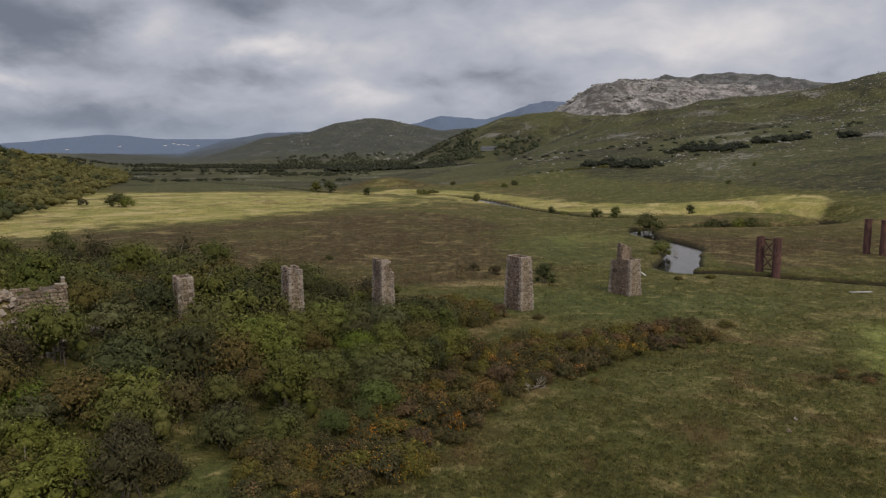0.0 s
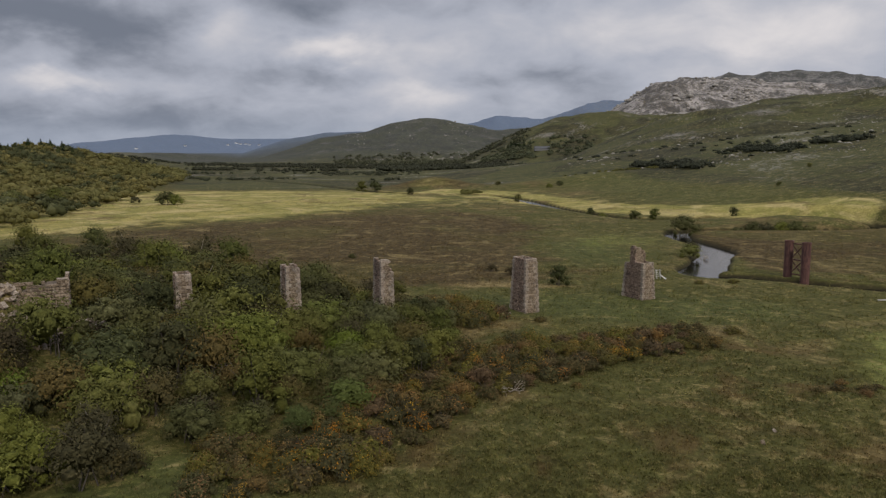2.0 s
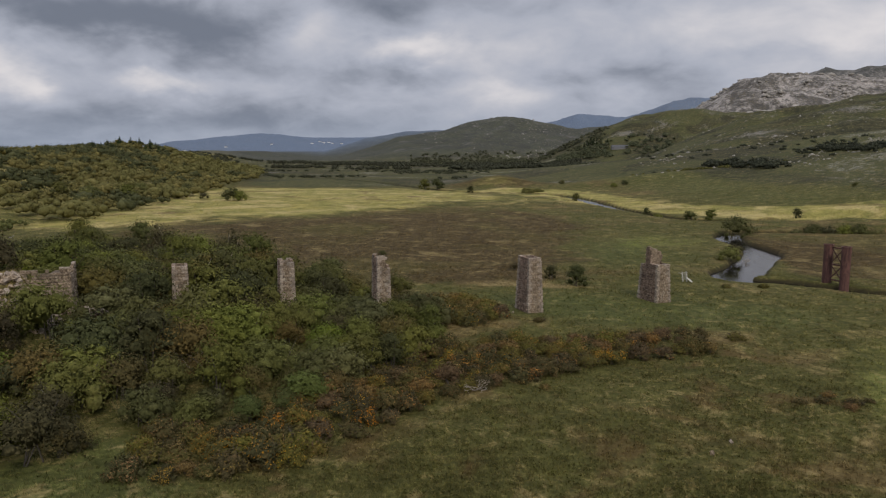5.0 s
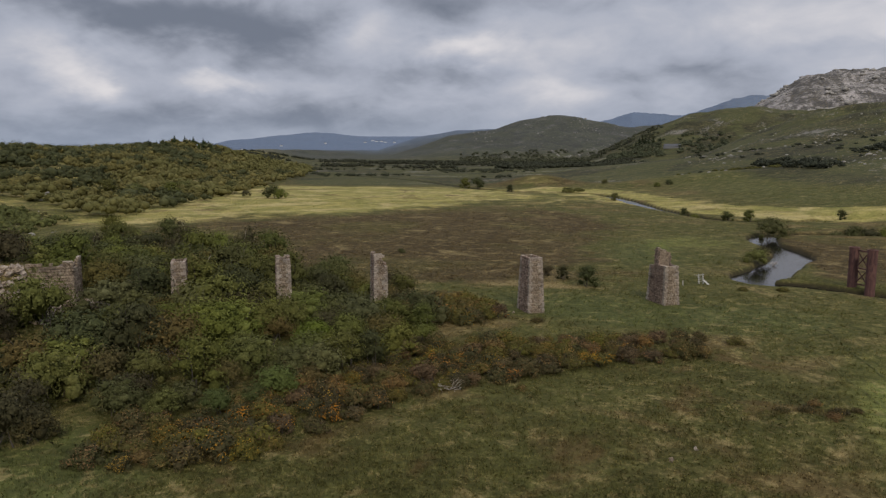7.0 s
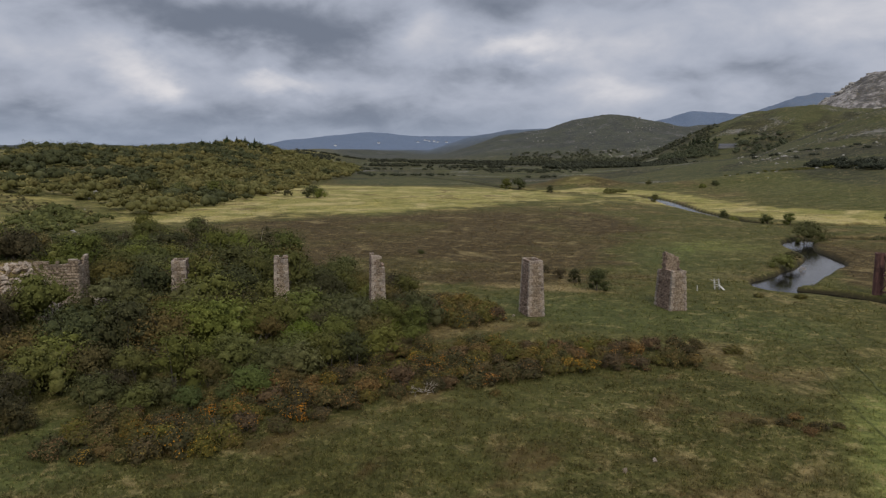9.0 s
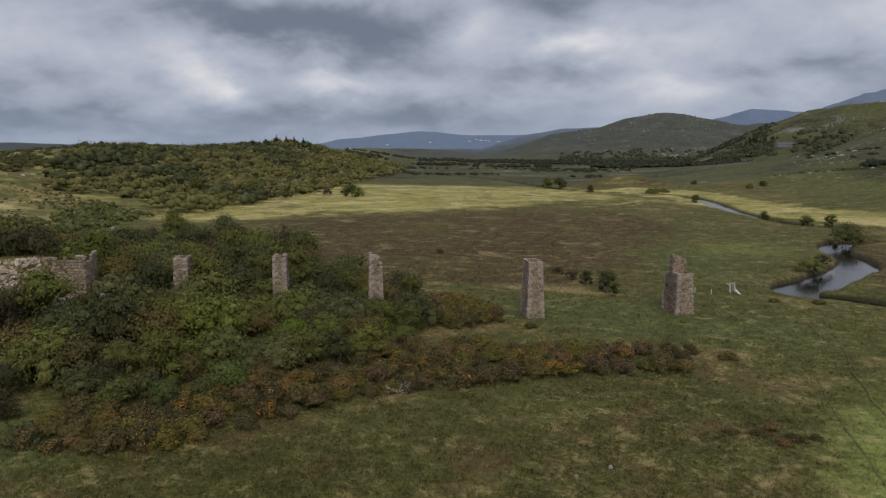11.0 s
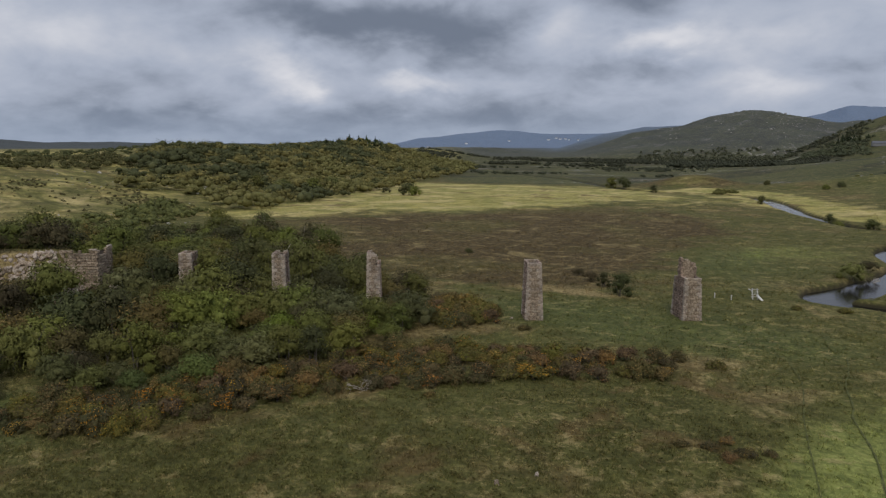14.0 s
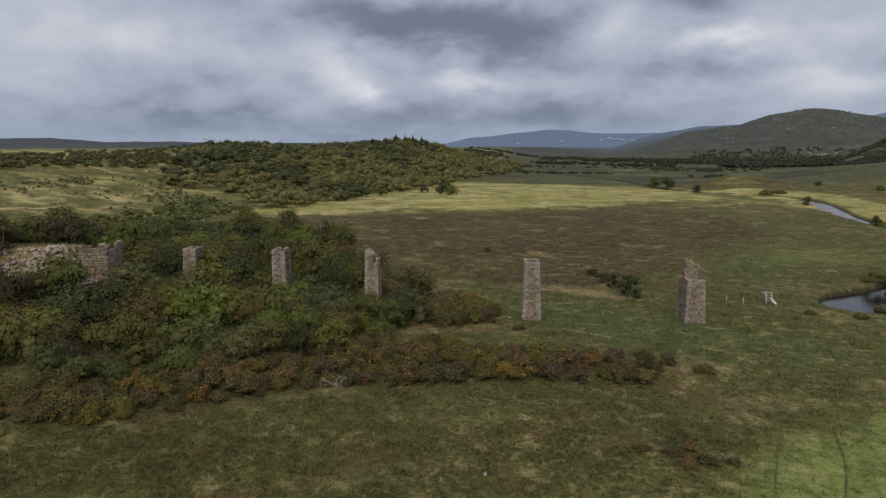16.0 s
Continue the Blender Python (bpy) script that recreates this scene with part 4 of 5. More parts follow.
def belt(seed, count, b0, b1, r0, r1, clump=0.0, threshold=-1.0):
    g = np.random.default_rng(seed)
    out = []
    while len(out) < count:
        b, r = g.uniform(b0, b1), g.uniform(r0, r1)
        x, y = polar(b, r)
        if float(layered(np.array([x / 110.0]), np.array([y / 55.0]), seed, 3)[0]) > threshold:
            out.append((x, y))
    return out


far_wood("far_woodland", 36, belt(36, 1500, -31, -0.5, 800, 1380, 0, 0.12), 3.0, 5.5, 26, 1.8, HAZED_FOREST, "dark woods across the valley floor", 3)


def strip(seed, count, ax, ay, bx, by, wide):
    g = np.random.default_rng(seed)
    t, off = g.random(count), g.normal(0, wide * 0.4, count)
    d = math.hypot(bx - ax, by - ay)
    return np.column_stack([ax + t * (bx - ax) - off * (by - ay) / d, ay + t * (by - ay) + off * (bx - ax) / d])


far_wood("far_woodland", 37, np.vstack([strip(1, 26, 93, 474, 106, 428, 12), strip(2, 22, 106, 425, 119, 400, 10), strip(3, 20, 160, 478, 162, 436, 14), strip(4, 26, 160, 432, 180, 440, 16),
                                        strip(5, 26, 197, 452, 217, 432, 14), strip(6, 10, 224, 410, 232, 404, 8)]),
         2.6, 5.2, 80, 0.9, HAZED_FOREST, "dark thickets in clumps along the hillside")
far_wood("far_woodland", 46, belt(47, 420, -14, 1.5, 1120, 1600, 0, -0.15), 3.5, 7, 30, 2.6, HAZED_FOREST, "dark forest along the foot of the far hills", 3)
far_wood("far_woodland", 48, np.vstack([belt(48, 150, -2.5, 1.7, 1040, 1210, 0, -0.1), belt(49, 90, 2.8, 6.5, 1040, 1200, 0, -0.1)]), 3.5, 6.5, 40, 2.0, HAZED_FOREST, "dark trees round the farm on the hillside", 4)
far_wood("far_woodland", 42, belt(45, 280, -11, 3.4, 790, 960, 0, -0.2), 4, 7.5, 40, 1.9, HAZED_FOREST, "dark trees round the farm below the hill")
far_wood("hillside_scrub", 38, belt(38, 70, 4, 36, 400, 640, 0, 0.1), 1.2, 3.0, 70, 0.8, HAZED_FOREST, "single dark bushes scattered on the hillside")
far_wood("valley_scrub", 39, belt(39, 130, -26, -8, 480, 760, 0, 0.15), 1.6, 3.8, 60, 0.8, HAZED_FOREST, "scattered dark bushes on the valley floor")
far_wood("valley_scrub", 40, belt(40, 90, -6, 30, 300, 430, 0, 0.25), 0.9, 2.0, 90, 0.6, FAR_DARK, "low dark bushes dotted over rough pasture")
PINE = conifer(51, 13, 8, 1000, "dark conifer standing above the valley-side wood")
for k in range(18):
    x, y = polar(-37.9 + k * 0.27 + wr.uniform(-0.2, 0.2), wr.uniform(690, 760))
    tagged(place(PINE, wr, x, y, wr.uniform(0.5, 0.8)), group="conifers on the ridge")
for x, y, s in ((24, 1172, 1.1), (29, 1178, 1.25), (33, 1170, 1.2), (38, 1176, 1.0), (45, 1168, 0.95), (19, 1166, 0.9), (55, 1172, 0.8)):
    tagged(place(PINE, wr, x, y, s), group="conifers by the farm")


# ---- stone piers ----
def stone_mesh(seed, worn=0.07):
    """A roughly squared block, one metre each way, with chipped corners; the weathered face looks to -y."""
    g = np.random.default_rng(seed)
    bm = bmesh.new()
    bmesh.ops.create_cube(bm, size=1.0)
    bmesh.ops.bevel(bm, geom=list(bm.edges), offset=worn, segments=1, affect="EDGES")
    for v in bm.verts:
        v.co += Vector(g.uniform(-0.035, 0.035, 3))
    me = bpy.data.meshes.new("stone")
    bm.to_mesh(me)
    bm.free()
    me.materials.append(GRANITE)
    return me


STONES = [stone_mesh(s) for s in range(61, 69)]
CAPS = []
for s in range(71, 74):
    cap_mesh = stone_mesh(s, 0.05)
    cap_mesh.materials.clear()
    cap_mesh.materials.append(CAPSTONE)
    CAPS.append(cap_mesh)
FACING = Matrix.Rotation(math.atan2(LINE.y, LINE.x), 4, "Z")     # local x along the railway, -y to the near meadow


def lay(name, meshes, g, parent, x, y, z, sx, sy, sz, turn=0.0, tilt=0.0):
    ob = new(name, meshes[g.integers(len(meshes))])
    ob.parent = parent
    ob.matrix_basis = Matrix.LocRotScale((x, y, z), Euler((tilt, 0, turn)), (sx, sy, sz))
    return ob


def pier(seed, x, y, top, label, wide=(2.5, 2.0), deep=(3.5, 2.9), notch=None, core=None):
    """A battered pier: coursed blocks on its narrow faces, pale corner stones, small rubble on its broad faces, round a rubble core. notch(u, v): how far the top has fallen at a place (-1..1) of the plan."""
    g = np.random.default_rng(seed)
    foot = ground_at(x, y)
    root = tagged(new("stone_pier"), label, "bridge pier", group="piers of the ruined viaduct")
    root.matrix_basis = Matrix.Translation((x, y, foot)) @ FACING
    tall = top - foot
    bottom = -0.6

    def half(z):
        f = max(0.0, z / tall)
        return (wide[0] + (wide[1] - wide[0]) * f) / 2, (deep[0] + (deep[1] - deep[0]) * f) / 2

    bm = bmesh.new()
    steps = 9
    for a in range(steps):
        for b in range(steps):
            u0, u1, v0, v1 = [-1 + 2 * k / steps for k in (a, a + 1, b, b + 1)]
            drop = notch((u0 + u1) / 2, (v0 + v1) / 2) if notch else 0.0
            z1 = tall - drop - g.uniform(0.25, 0.5)
            corners = []
            for z in (bottom, z1):
                hx, hy = half(z)
                hx, hy = hx - 0.14, hy - 0.14
                corners += [bm.verts.new((u * hx, v * hy, z)) for u, v in ((u0, v0), (u1, v0), (u1, v1), (u0, v1))]
            for q in ((3, 2, 1, 0), (4, 5, 6, 7), (0, 1, 5, 4), (1, 2, 6, 5), (2, 3, 7, 6), (3, 0, 4, 7)):
                bm.faces.new([corners[k] for k in q])
    part("core", bm, core or MORTAR, root, "rubble and mortar core")
    blocks = [(np.array([v.co for v in me.vertices]), [list(p.vertices) for p in me.polygons]) for me in STONES]
    joined = {"back_masonry": ([], [], GRANITE), "rubble_facing": ([], [], RUBBLE)}

    def join(where, at, turn, tilt, size):
        verts, faces, _ = joined[where]
        block_v, block_f = blocks[g.integers(len(blocks))]
        m = np.array(Matrix.LocRotScale(at, Euler((tilt, 0, turn)), size))
        faces += [[k + len(verts) for k in f] for f in block_f]
        verts += (block_v @ m[:3, :3].T + m[:3, 3]).tolist()

    z, course = bottom, 0
    while z < tall - 0.1:
        rise = min(g.uniform(0.30, 0.46), tall - z)
        hx, hy = half(z + rise / 2)
        last = z + rise > tall - 0.12
        for side in range(4):
            broad = side % 2 == 1
            length, out = (2 * hy, hx) if broad else (2 * hx, hy)
            rows = 2 if broad and not last and g.random() < 0.75 else 1
            split = g.uniform(0.4, 0.6) if rows == 2 else 1.0
            for row in range(rows):
                low, step = (z, rise * split) if row == 0 else (z + rise * split, rise * (1 - split))
                at = -length / 2
                while at < length / 2 - 0.12:
                    start = at < -length / 2 + 0.05
                    corner = 0.34 + 0.26 * ((course + side) % 2)
                    run = g.uniform(0.2, 0.46) if broad else g.choice((0.5, 0.7, 0.95)) * g.uniform(0.85, 1.15)
                    if start or at > length / 2 - corner - 0.16:
                        run = corner
                    elif at + run > length / 2 - corner:
                        run = max(length / 2 - corner - at, 0.16)
                    run = min(run, length / 2 - at)
                    if length / 2 - at - run < 0.14:
                        run = length / 2 - at
                    end = start or at + run > length / 2 - 0.02
                    middle = at + run / 2
                    px, py = ((middle, -out), (out, middle), (-middle, out), (-out, -middle))[side]
                    drop = notch(px / hx, py / hy) if notch else 0.0
                    at += run
                    if z + rise > tall - drop + 0.1 or (notch and z + rise > tall - drop - 0.3 and g.random() < 0.12):
                        continue
                    quoin = end and z > -0.25
                    if quoin and row:
                        continue
                    near = 0.15 - (g.uniform(-0.01, 0.05) if not broad or quoin else g.uniform(-0.07, 0.05))
                    ox, oy = ((0, near), (-near, 0), (0, -near), (near, 0))[side]
                    turn, tilt = side * math.pi / 2 + g.uniform(-0.02, 0.02), 0.035
                    if quoin:
                        if broad:
                            continue
                        here = (px + ox, py + oy, z + rise / 2)
                        lay("quoin", CAPS, g, root, *here, run - 0.02, 0.62 - 0.26 * ((course + side) % 2), rise - 0.03, turn, tilt)
                        continue
                    size = (run - 0.035, 0.34, step - 0.042)
                    here = (px + ox, py + oy, low + step / 2)
                    if broad:
                        join("rubble_facing", here, turn, tilt, size)
                    elif side == 2 or z < -0.25:
                        join("back_masonry", here, turn, tilt, size)
                    else:
                        pale = (last or z + 2 * rise > tall - drop + 0.15) and g.random() < 0.7
                        lay("stone", CAPS if pale else STONES, g, root, *here, *size, turn, tilt)
        z += rise
        course += 1
    for name, (verts, faces, mat) in joined.items():
        tagged(mesh_object(name, verts, faces, mat, root), kind="stuff")
    return root


def broken_corner(u, v):
    """The half towards the river has lost its upper courses."""
    return 1.35 if u > 0.1 else (0.45 if u > -0.25 and v > 0.2 else 0.0)


def broken_ends(u, v):
    """Only the middle of the top still stands to its full height."""
    if v < -0.16:
        return 2.3
    if v < 0.0:
        return 1.0
    return 2.6 if v > 0.52 else (0.45 if u > 0.35 else 0.0)


def hollow_top(u, v):
    return 0.3 if u > 0.4 and v < -0.5 else 0.0


SLIM = {"wide": (1.95, 1.65), "deep": (2.85, 2.4)}
pier(81, *PIERS[0], "tall granite pier rising from the scrub wood, top hollow", **SLIM)
pier(82, *PIERS[1], "tall granite pier rising from the scrub wood", notch=hollow_top, **SLIM)
pier(83, *PIERS[2], "granite pier with one upper corner fallen away", notch=broken_corner, **SLIM)
pier(84, *PIERS[3], "whole battered granite pier standing on open grass", wide=(2.4, 1.85), deep=(3.8, 3.1))
pier(85, *PIERS[4], "broken granite pier with stepped top on open grass", wide=(2.55, 1.95), deep=(4.4, 3.6), notch=broken_ends, core=GRANITE)


def abutment():
    """The end wall of the embankment: a stone front, a side wall that has half collapsed, and the heap of fallen stones."""
    g = np.random.default_rng(91)
    root = tagged(new("stone_abutment"), "ruined granite bridge abutment with a collapsed side wall", "bridge abutment")
    base = 3.0
    root.matrix_basis = Matrix.Translation((ABUTMENT.x, ABUTMENT.y, base)) @ FACING
    top, broad, long = 9.4 - base, 4.4, 6.0
    bm = bmesh.new()
    before = None
    for k in range(11):
        x1, z1 = -0.25 - k * long / 10, top - 0.35 - 0.16 * k - g.uniform(0, 0.3)
        ring = [bm.verts.new(v) for v in ((x1, -broad / 2 + 0.3 + 0.30 * k, -1.5), (x1, broad / 2 - 0.3, -1.5), (x1, broad / 2 - 0.3, z1), (x1, -broad / 2 + 0.3 + 0.30 * k, z1))]
        if before:
            for q in range(4):
                bm.faces.new((before[q], before[(q + 1) % 4], ring[(q + 1) % 4], ring[q]))
        if k in (0, 10):
            bm.faces.new(ring)
        before = ring
    bmesh.ops.recalc_face_normals(bm, faces=list(bm.faces))
    part("core", bm, MORTAR, root, "rubble and earth core")
    z, course = -1.2, 0
    while z < top - 0.1:
        rise = min(g.uniform(0.28, 0.44), top - z)
        for side in range(2):
            if side == 0:       # front, across the railway
                at, end = -broad / 2, broad / 2
            else:               # near side wall, shorter towards its broken foot
                at, end = 0.0, min(long, 1.9 + 3.6 * max(0.0, z + 0.3) / top + g.uniform(-0.6, 0.6))
            at += 0.3 * ((course + side) % 2)
            while at < end - 0.15:
                run = min(g.choice((0.4, 0.6, 0.8, 1.0)) * g.uniform(0.85, 1.15), end - at)
                if side == 0:
                    fallen = at > -broad / 2 + 0.2 and at < 0 and z > top - 0.9
                    spot, turn = (-0.15 + g.uniform(-0.04, 0.04), at + run / 2), math.pi / 2
                else:
                    fallen = at > 0.7 and z > top - 0.3 - (0.5 + 0.35 * max(0.0, at - 1.5)) * g.random() ** 1.5
                    spot, turn = (-at - run / 2, -broad / 2 + 0.15 + g.uniform(-0.09, 0.07)), 0.0
                at += run
                if not fallen:
                    lay("stone", CAPS if z + rise > top - 0.1 else STONES, g, root, spot[0], spot[1], z + rise / 2, run - 0.04, 0.36, rise - g.uniform(0.03, 0.07), turn + g.uniform(-0.05, 0.05))
        z += rise
        course += 1
    return root


abutment()
rubble_rng = np.random.default_rng(95)


def fallen_stones(spots, low, high, label, group):
    for x, y in spots:
        size = rubble_rng.uniform(low, high)
        ob = new("fallen_stone", CAPS[rubble_rng.integers(3)] if rubble_rng.random() < 0.4 else STONES[rubble_rng.integers(8)])
        ob.matrix_basis = Matrix.LocRotScale((x, y, ground_at(x, y) + size * 0.24), Euler(rubble_rng.uniform(-1.0, 1.0, 3) + np.array([0, 0, rubble_rng.uniform(0, 6)])),
                                             (size * rubble_rng.uniform(0.9, 1.6), size * rubble_rng.uniform(0.7, 1.1), size * rubble_rng.uniform(0.5, 0.8)))
        tagged(ob, label, "stone", group)


def by_abutment(back, near):
    p = ABUTMENT - LINE * back + SIDE * near
    return p.x, p.y


heap = [by_abutment(rubble_rng.uniform(0.6, 21), 2.9 + 5.0 * rubble_rng.random() ** 1.2) for _ in range(250)] + [by_abutment(rubble_rng.uniform(0.8, 9), rubble_rng.uniform(2.6, 6.5)) for _ in range(60)]
fallen_stones(heap[:225], 0.25, 0.6, "fallen granite block in the heap below the abutment", "fallen stones of the abutment")
fallen_stones(heap[225:], 0.4, 0.75, "large pale fallen granite block below the abutment", "fallen stones of the abutment")
fallen_stones([by_abutment(rubble_rng.uniform(-3.2, -0.3), rubble_rng.uniform(-2.6, 2.6)) for _ in range(45)], 0.3, 0.7, "fallen granite block at the foot of the abutment", "fallen stones of the abutment")
boulder = lay("boulder", CAPS, rubble_rng, None, 19.7, 79.2, 1.35, 0.8, 0.7, 1.1, 0.4, 0.1)
boulder.location.z = ground_at(19.7, 79.2) + 0.5
tagged(boulder, "pale upright granite boulder among the gorse", "boulder")
fallen_stones([(8.6, 96.4), (-3.2, 45.6), (29.0, 56.2), (27.2, 53.6)], 0.2, 0.36, "small pale stone lying in the grass", "stones in the grass")


# ---- iron piers ----
def turned(rings, x, y, seg=20):
    """A ring-by-ring turned shape (height, radius) round an upright axis, closed at both ends."""
    bm = bmesh.new()
    loops = [[bm.verts.new((x + w * math.cos(k * 2 * math.pi / seg), y + w * math.sin(k * 2 * math.pi / seg), z)) for k in range(seg)] for z, w in rings]
    for low, high in zip(loops, loops[1:]):
        for k in range(seg):
            bm.faces.new((low[k], low[(k + 1) % seg], high[(k + 1) % seg], high[k]))
    bm.faces.new(loops[0][::-1])
    bm.faces.new(loops[-1])
    return bm


def bar(bm, p, q, w, d):
    """A flat bar between two points in the plane x = const."""
    p, q = Vector(p), Vector(q)
    along_bar = (q - p).normalized()
    across = Vector((1, 0, 0)).cross(along_bar).normalized() * w / 2
    thick = Vector((d / 2, 0, 0))
    vs = [bm.verts.new(e + s * across + t * thick) for e in (p, q) for s, t in ((-1, -1), (1, -1), (1, 1), (-1, 1))]
    for f in ((3, 2, 1, 0), (4, 5, 6, 7), (0, 1, 5, 4), (1, 2, 6, 5), (2, 3, 7, 6), (3, 0, 4, 7)):
        bm.faces.new([vs[k] for k in f])


def iron_pier(x, y, top, base=-1.6, braced=True):
    """Two rusty iron columns across the railway, braced with bars."""
    root = tagged(new("iron_pier"), "pair of rusty brown iron columns joined by crossed braces", "bridge pier", group="iron piers by the river")
    root.matrix_basis = Matrix.Translation((x, y, 0)) @ FACING
    for y0 in (-1.7, 1.7):
        shaft = part("column", turned([(base, 0.72), (top - 0.16, 0.72), (top - 0.16, 0.60), (top - 0.35, 0.60)], 0, y0), IRON, root)
        for z in (top * 0.33, top * 0.66):
            part("flange", turned([(z - 0.06, 0.70), (z - 0.06, 0.77), (z + 0.06, 0.77), (z + 0.06, 0.70)], 0, y0), IRON, shaft)
        part("rim", turned([(top - 0.18, 0.62), (top - 0.16, 0.80), (top, 0.80), (top, 0.60), (top - 0.3, 0.60)], 0, y0), IRON, shaft, "pale weathered top rim")
    if not braced:
        return tagged(root, "pair of rusty brown iron columns standing apart")
    for z in (top - 0.45, top * 0.50, 0.7):
        bm = bmesh.new()
        bar(bm, (0, -1.05, z), (0, 1.05, z), 0.22, 0.16)
        part("crossbar", bm, IRON, root)
    for z0, z1 in ((0.85, top * 0.5 - 0.15), (top * 0.5 + 0.15, top - 0.6)):
        for s in (-1, 1):
            bm = bmesh.new()
            bar(bm, (0.05 * s, -1.05 * s, z0), (0.05 * s, 1.05 * s, z1), 0.17, 0.07)
            part("brace", bm, IRON, root)
    return root


iron_pier(58.7, 127.2, 6.5)
iron_pier(91.3, 149.2, 7.5, -0.6, False)


# ---- small things ----
def timber(root, name, p, q, w, d):
    """A sawn timber between two points."""
    p, q = Vector(p), Vector(q)
    turn = (q - p).to_track_quat("Z", "Y").to_matrix().to_4x4()
    bm = bmesh.new()
    bmesh.ops.create_cube(bm, size=1.0, matrix=Matrix.Translation((p + q) / 2) @ turn @ Matrix.Diagonal((w, d, (q - p).length, 1)))
    bmesh.ops.bevel(bm, geom=list(bm.edges), offset=0.012, segments=1, affect="EDGES")
    return part(name, bm, SAWN, root)


def fallen_stile(x, y):
    root = tagged(new("timber_stile"), "pale weathered timber stile leaning over in the grass", "stile")
    root.matrix_basis = pose(x, y, ground_at(x, y), 0, 0, 20) @ Matrix.Diagonal((0.78, 0.78, 0.78, 1))
    for k in (-0.45, 0.45):
        timber(root, "post", (k, 0, -0.2), (k - 0.15, 0.25, 2.1), 0.16, 0.16)
    for z in (0.5, 0.95, 1.4, 1.85):
        timber(root, "rail", (-0.75, 0.03 + z * 0.1, z), (0.6, 0.03 + z * 0.1, z + 0.08), 0.16, 0.05)
    timber(root, "plank", (0.3, -0.1, 0.9), (0.9, -1.5, 0.12), 0.5, 0.07)
    timber(root, "plank", (-0.5, 0.15, 1.6), (-1.3, 0.3, 1.95), 0.4, 0.06)
    return root


fallen_stile(34.8, 125.2)
for x, y, turn in ((64.2, 107.5, -8),):
    plank = tagged(new("board"), "long pale board lying on the river bank", "board")
    plank.matrix_basis = pose(x, y, ground_at(x, y) + 0.25, 0, 0, turn)
    timber(plank, "plank", (-1.6, 0, 0), (1.6, 0, 0.15), 0.35, 0.1)
for x, y in ((31.8, 122.9), (29.4, 123.4)):
    peg = tagged(new("fence_post"), "short white fence post in the grass", "post")
    peg.matrix_basis = pose(x, y, ground_at(x, y))
    timber(peg, "post", (0, 0, -0.2), (0, 0.04, 0.8), 0.12, 0.12)


def dead_branch(seed, x, y, wide, tall, label):
    """A bleached, leafless bough."""
    g = np.random.default_rng(seed)
    verts, faces = [], []

    def limb(p, way, length, w, depth):
        q = p + way * length
        o = len(verts)
        side = np.cross(way, [0.3, 0.2, 1.0])
        side /= np.linalg.norm(side)
        other = np.cross(way, side)
        for end, r in ((p, w), (q, w * 0.55)):
            verts.extend(tuple(end + r * (math.cos(a) * side + math.sin(a) * other)) for a in (0, 1.571, 3.142, 4.712))
        faces.extend((o + k, o + (k + 1) % 4, o + 4 + (k + 1) % 4, o + 4 + k) for k in range(4))
        if depth:
            for _ in range(3):
                turned = way + g.normal(0, 0.55, 3)
                turned[2] = turned[2] * 0.6 + 0.15
                limb(q, turned / np.linalg.norm(turned), length * g.uniform(0.55, 0.85), w * 0.55, depth - 1)

    for k in range(4):
        turn = g.uniform(0, 6.28)
        way = np.array([math.cos(turn), math.sin(turn), g.uniform(0.3, 0.9) * tall / wide * 1.5])
        limb(np.array([0.0, 0.0, 0.0]), way / np.linalg.norm(way), wide * 0.32, 0.05, 3)
    root = tagged(mesh_object("dead_branch", verts, faces, PALE_BARK), label, "branch")
    root.matrix_basis = pose(x, y, ground_at(x, y) + 0.05)
    return root


dead_branch(97, 8.2, 64.0, 2.0, 1.2, "bleached dead branch lying at the gorse's edge")
dead_branch(98, 49.6, 153.5, 2.6, 2.2, "bare pale branches of a dead bush by the river")
dead_branch(99, -19.5, 62.5, 3.0, 3.6, "bare pale branches standing in the scrub wood")


def farmhouse(x, y, turn, long, label, wall=None):
    root = tagged(new("house"), label, "house")
    root.matrix_basis = pose(x, y, ground_at(x, y), 0, 0, turn)
    deep, eaves, ridge = 7.0, 3.2, 5.6
    bm = bmesh.new()
    vs = [bm.verts.new(v) for v in ((-long / 2, -deep / 2, -1), (long / 2, -deep / 2, -1), (long / 2, deep / 2, -1), (-long / 2, deep / 2, -1),
                                    (-long / 2, -deep / 2, eaves), (long / 2, -deep / 2, eaves), (long / 2, deep / 2, eaves), (-long / 2, deep / 2, eaves),
                                    (-long / 2, 0, ridge), (long / 2, 0, ridge))]
    for f in ((0, 1, 5, 4), (2, 3, 7, 6), (1, 2, 6, 9, 5), (3, 0, 4, 8, 7)):
        bm.faces.new([vs[k] for k in f])
    part("wall", bm, wall or PAINT, root)
    bm = bmesh.new()
    for s in (-1, 1):
        ring = [(-long / 2 - 0.3, s * (deep / 2 + 0.4), eaves - 0.2), (long / 2 + 0.3, s * (deep / 2 + 0.4), eaves - 0.2), (long / 2 + 0.3, 0, ridge + 0.1), (-long / 2 - 0.3, 0, ridge + 0.1)]
        low, high = [bm.verts.new(v) for v in ring], [bm.verts.new((a, b, c + 0.2)) for a, b, c in ring]
        bm.faces.new(low)
        bm.faces.new(high)
        for k in range(4):
            bm.faces.new((low[k], low[(k + 1) % 4], high[(k + 1) % 4], high[k]))
    part("roof", bm, SLATE, root)
    return root


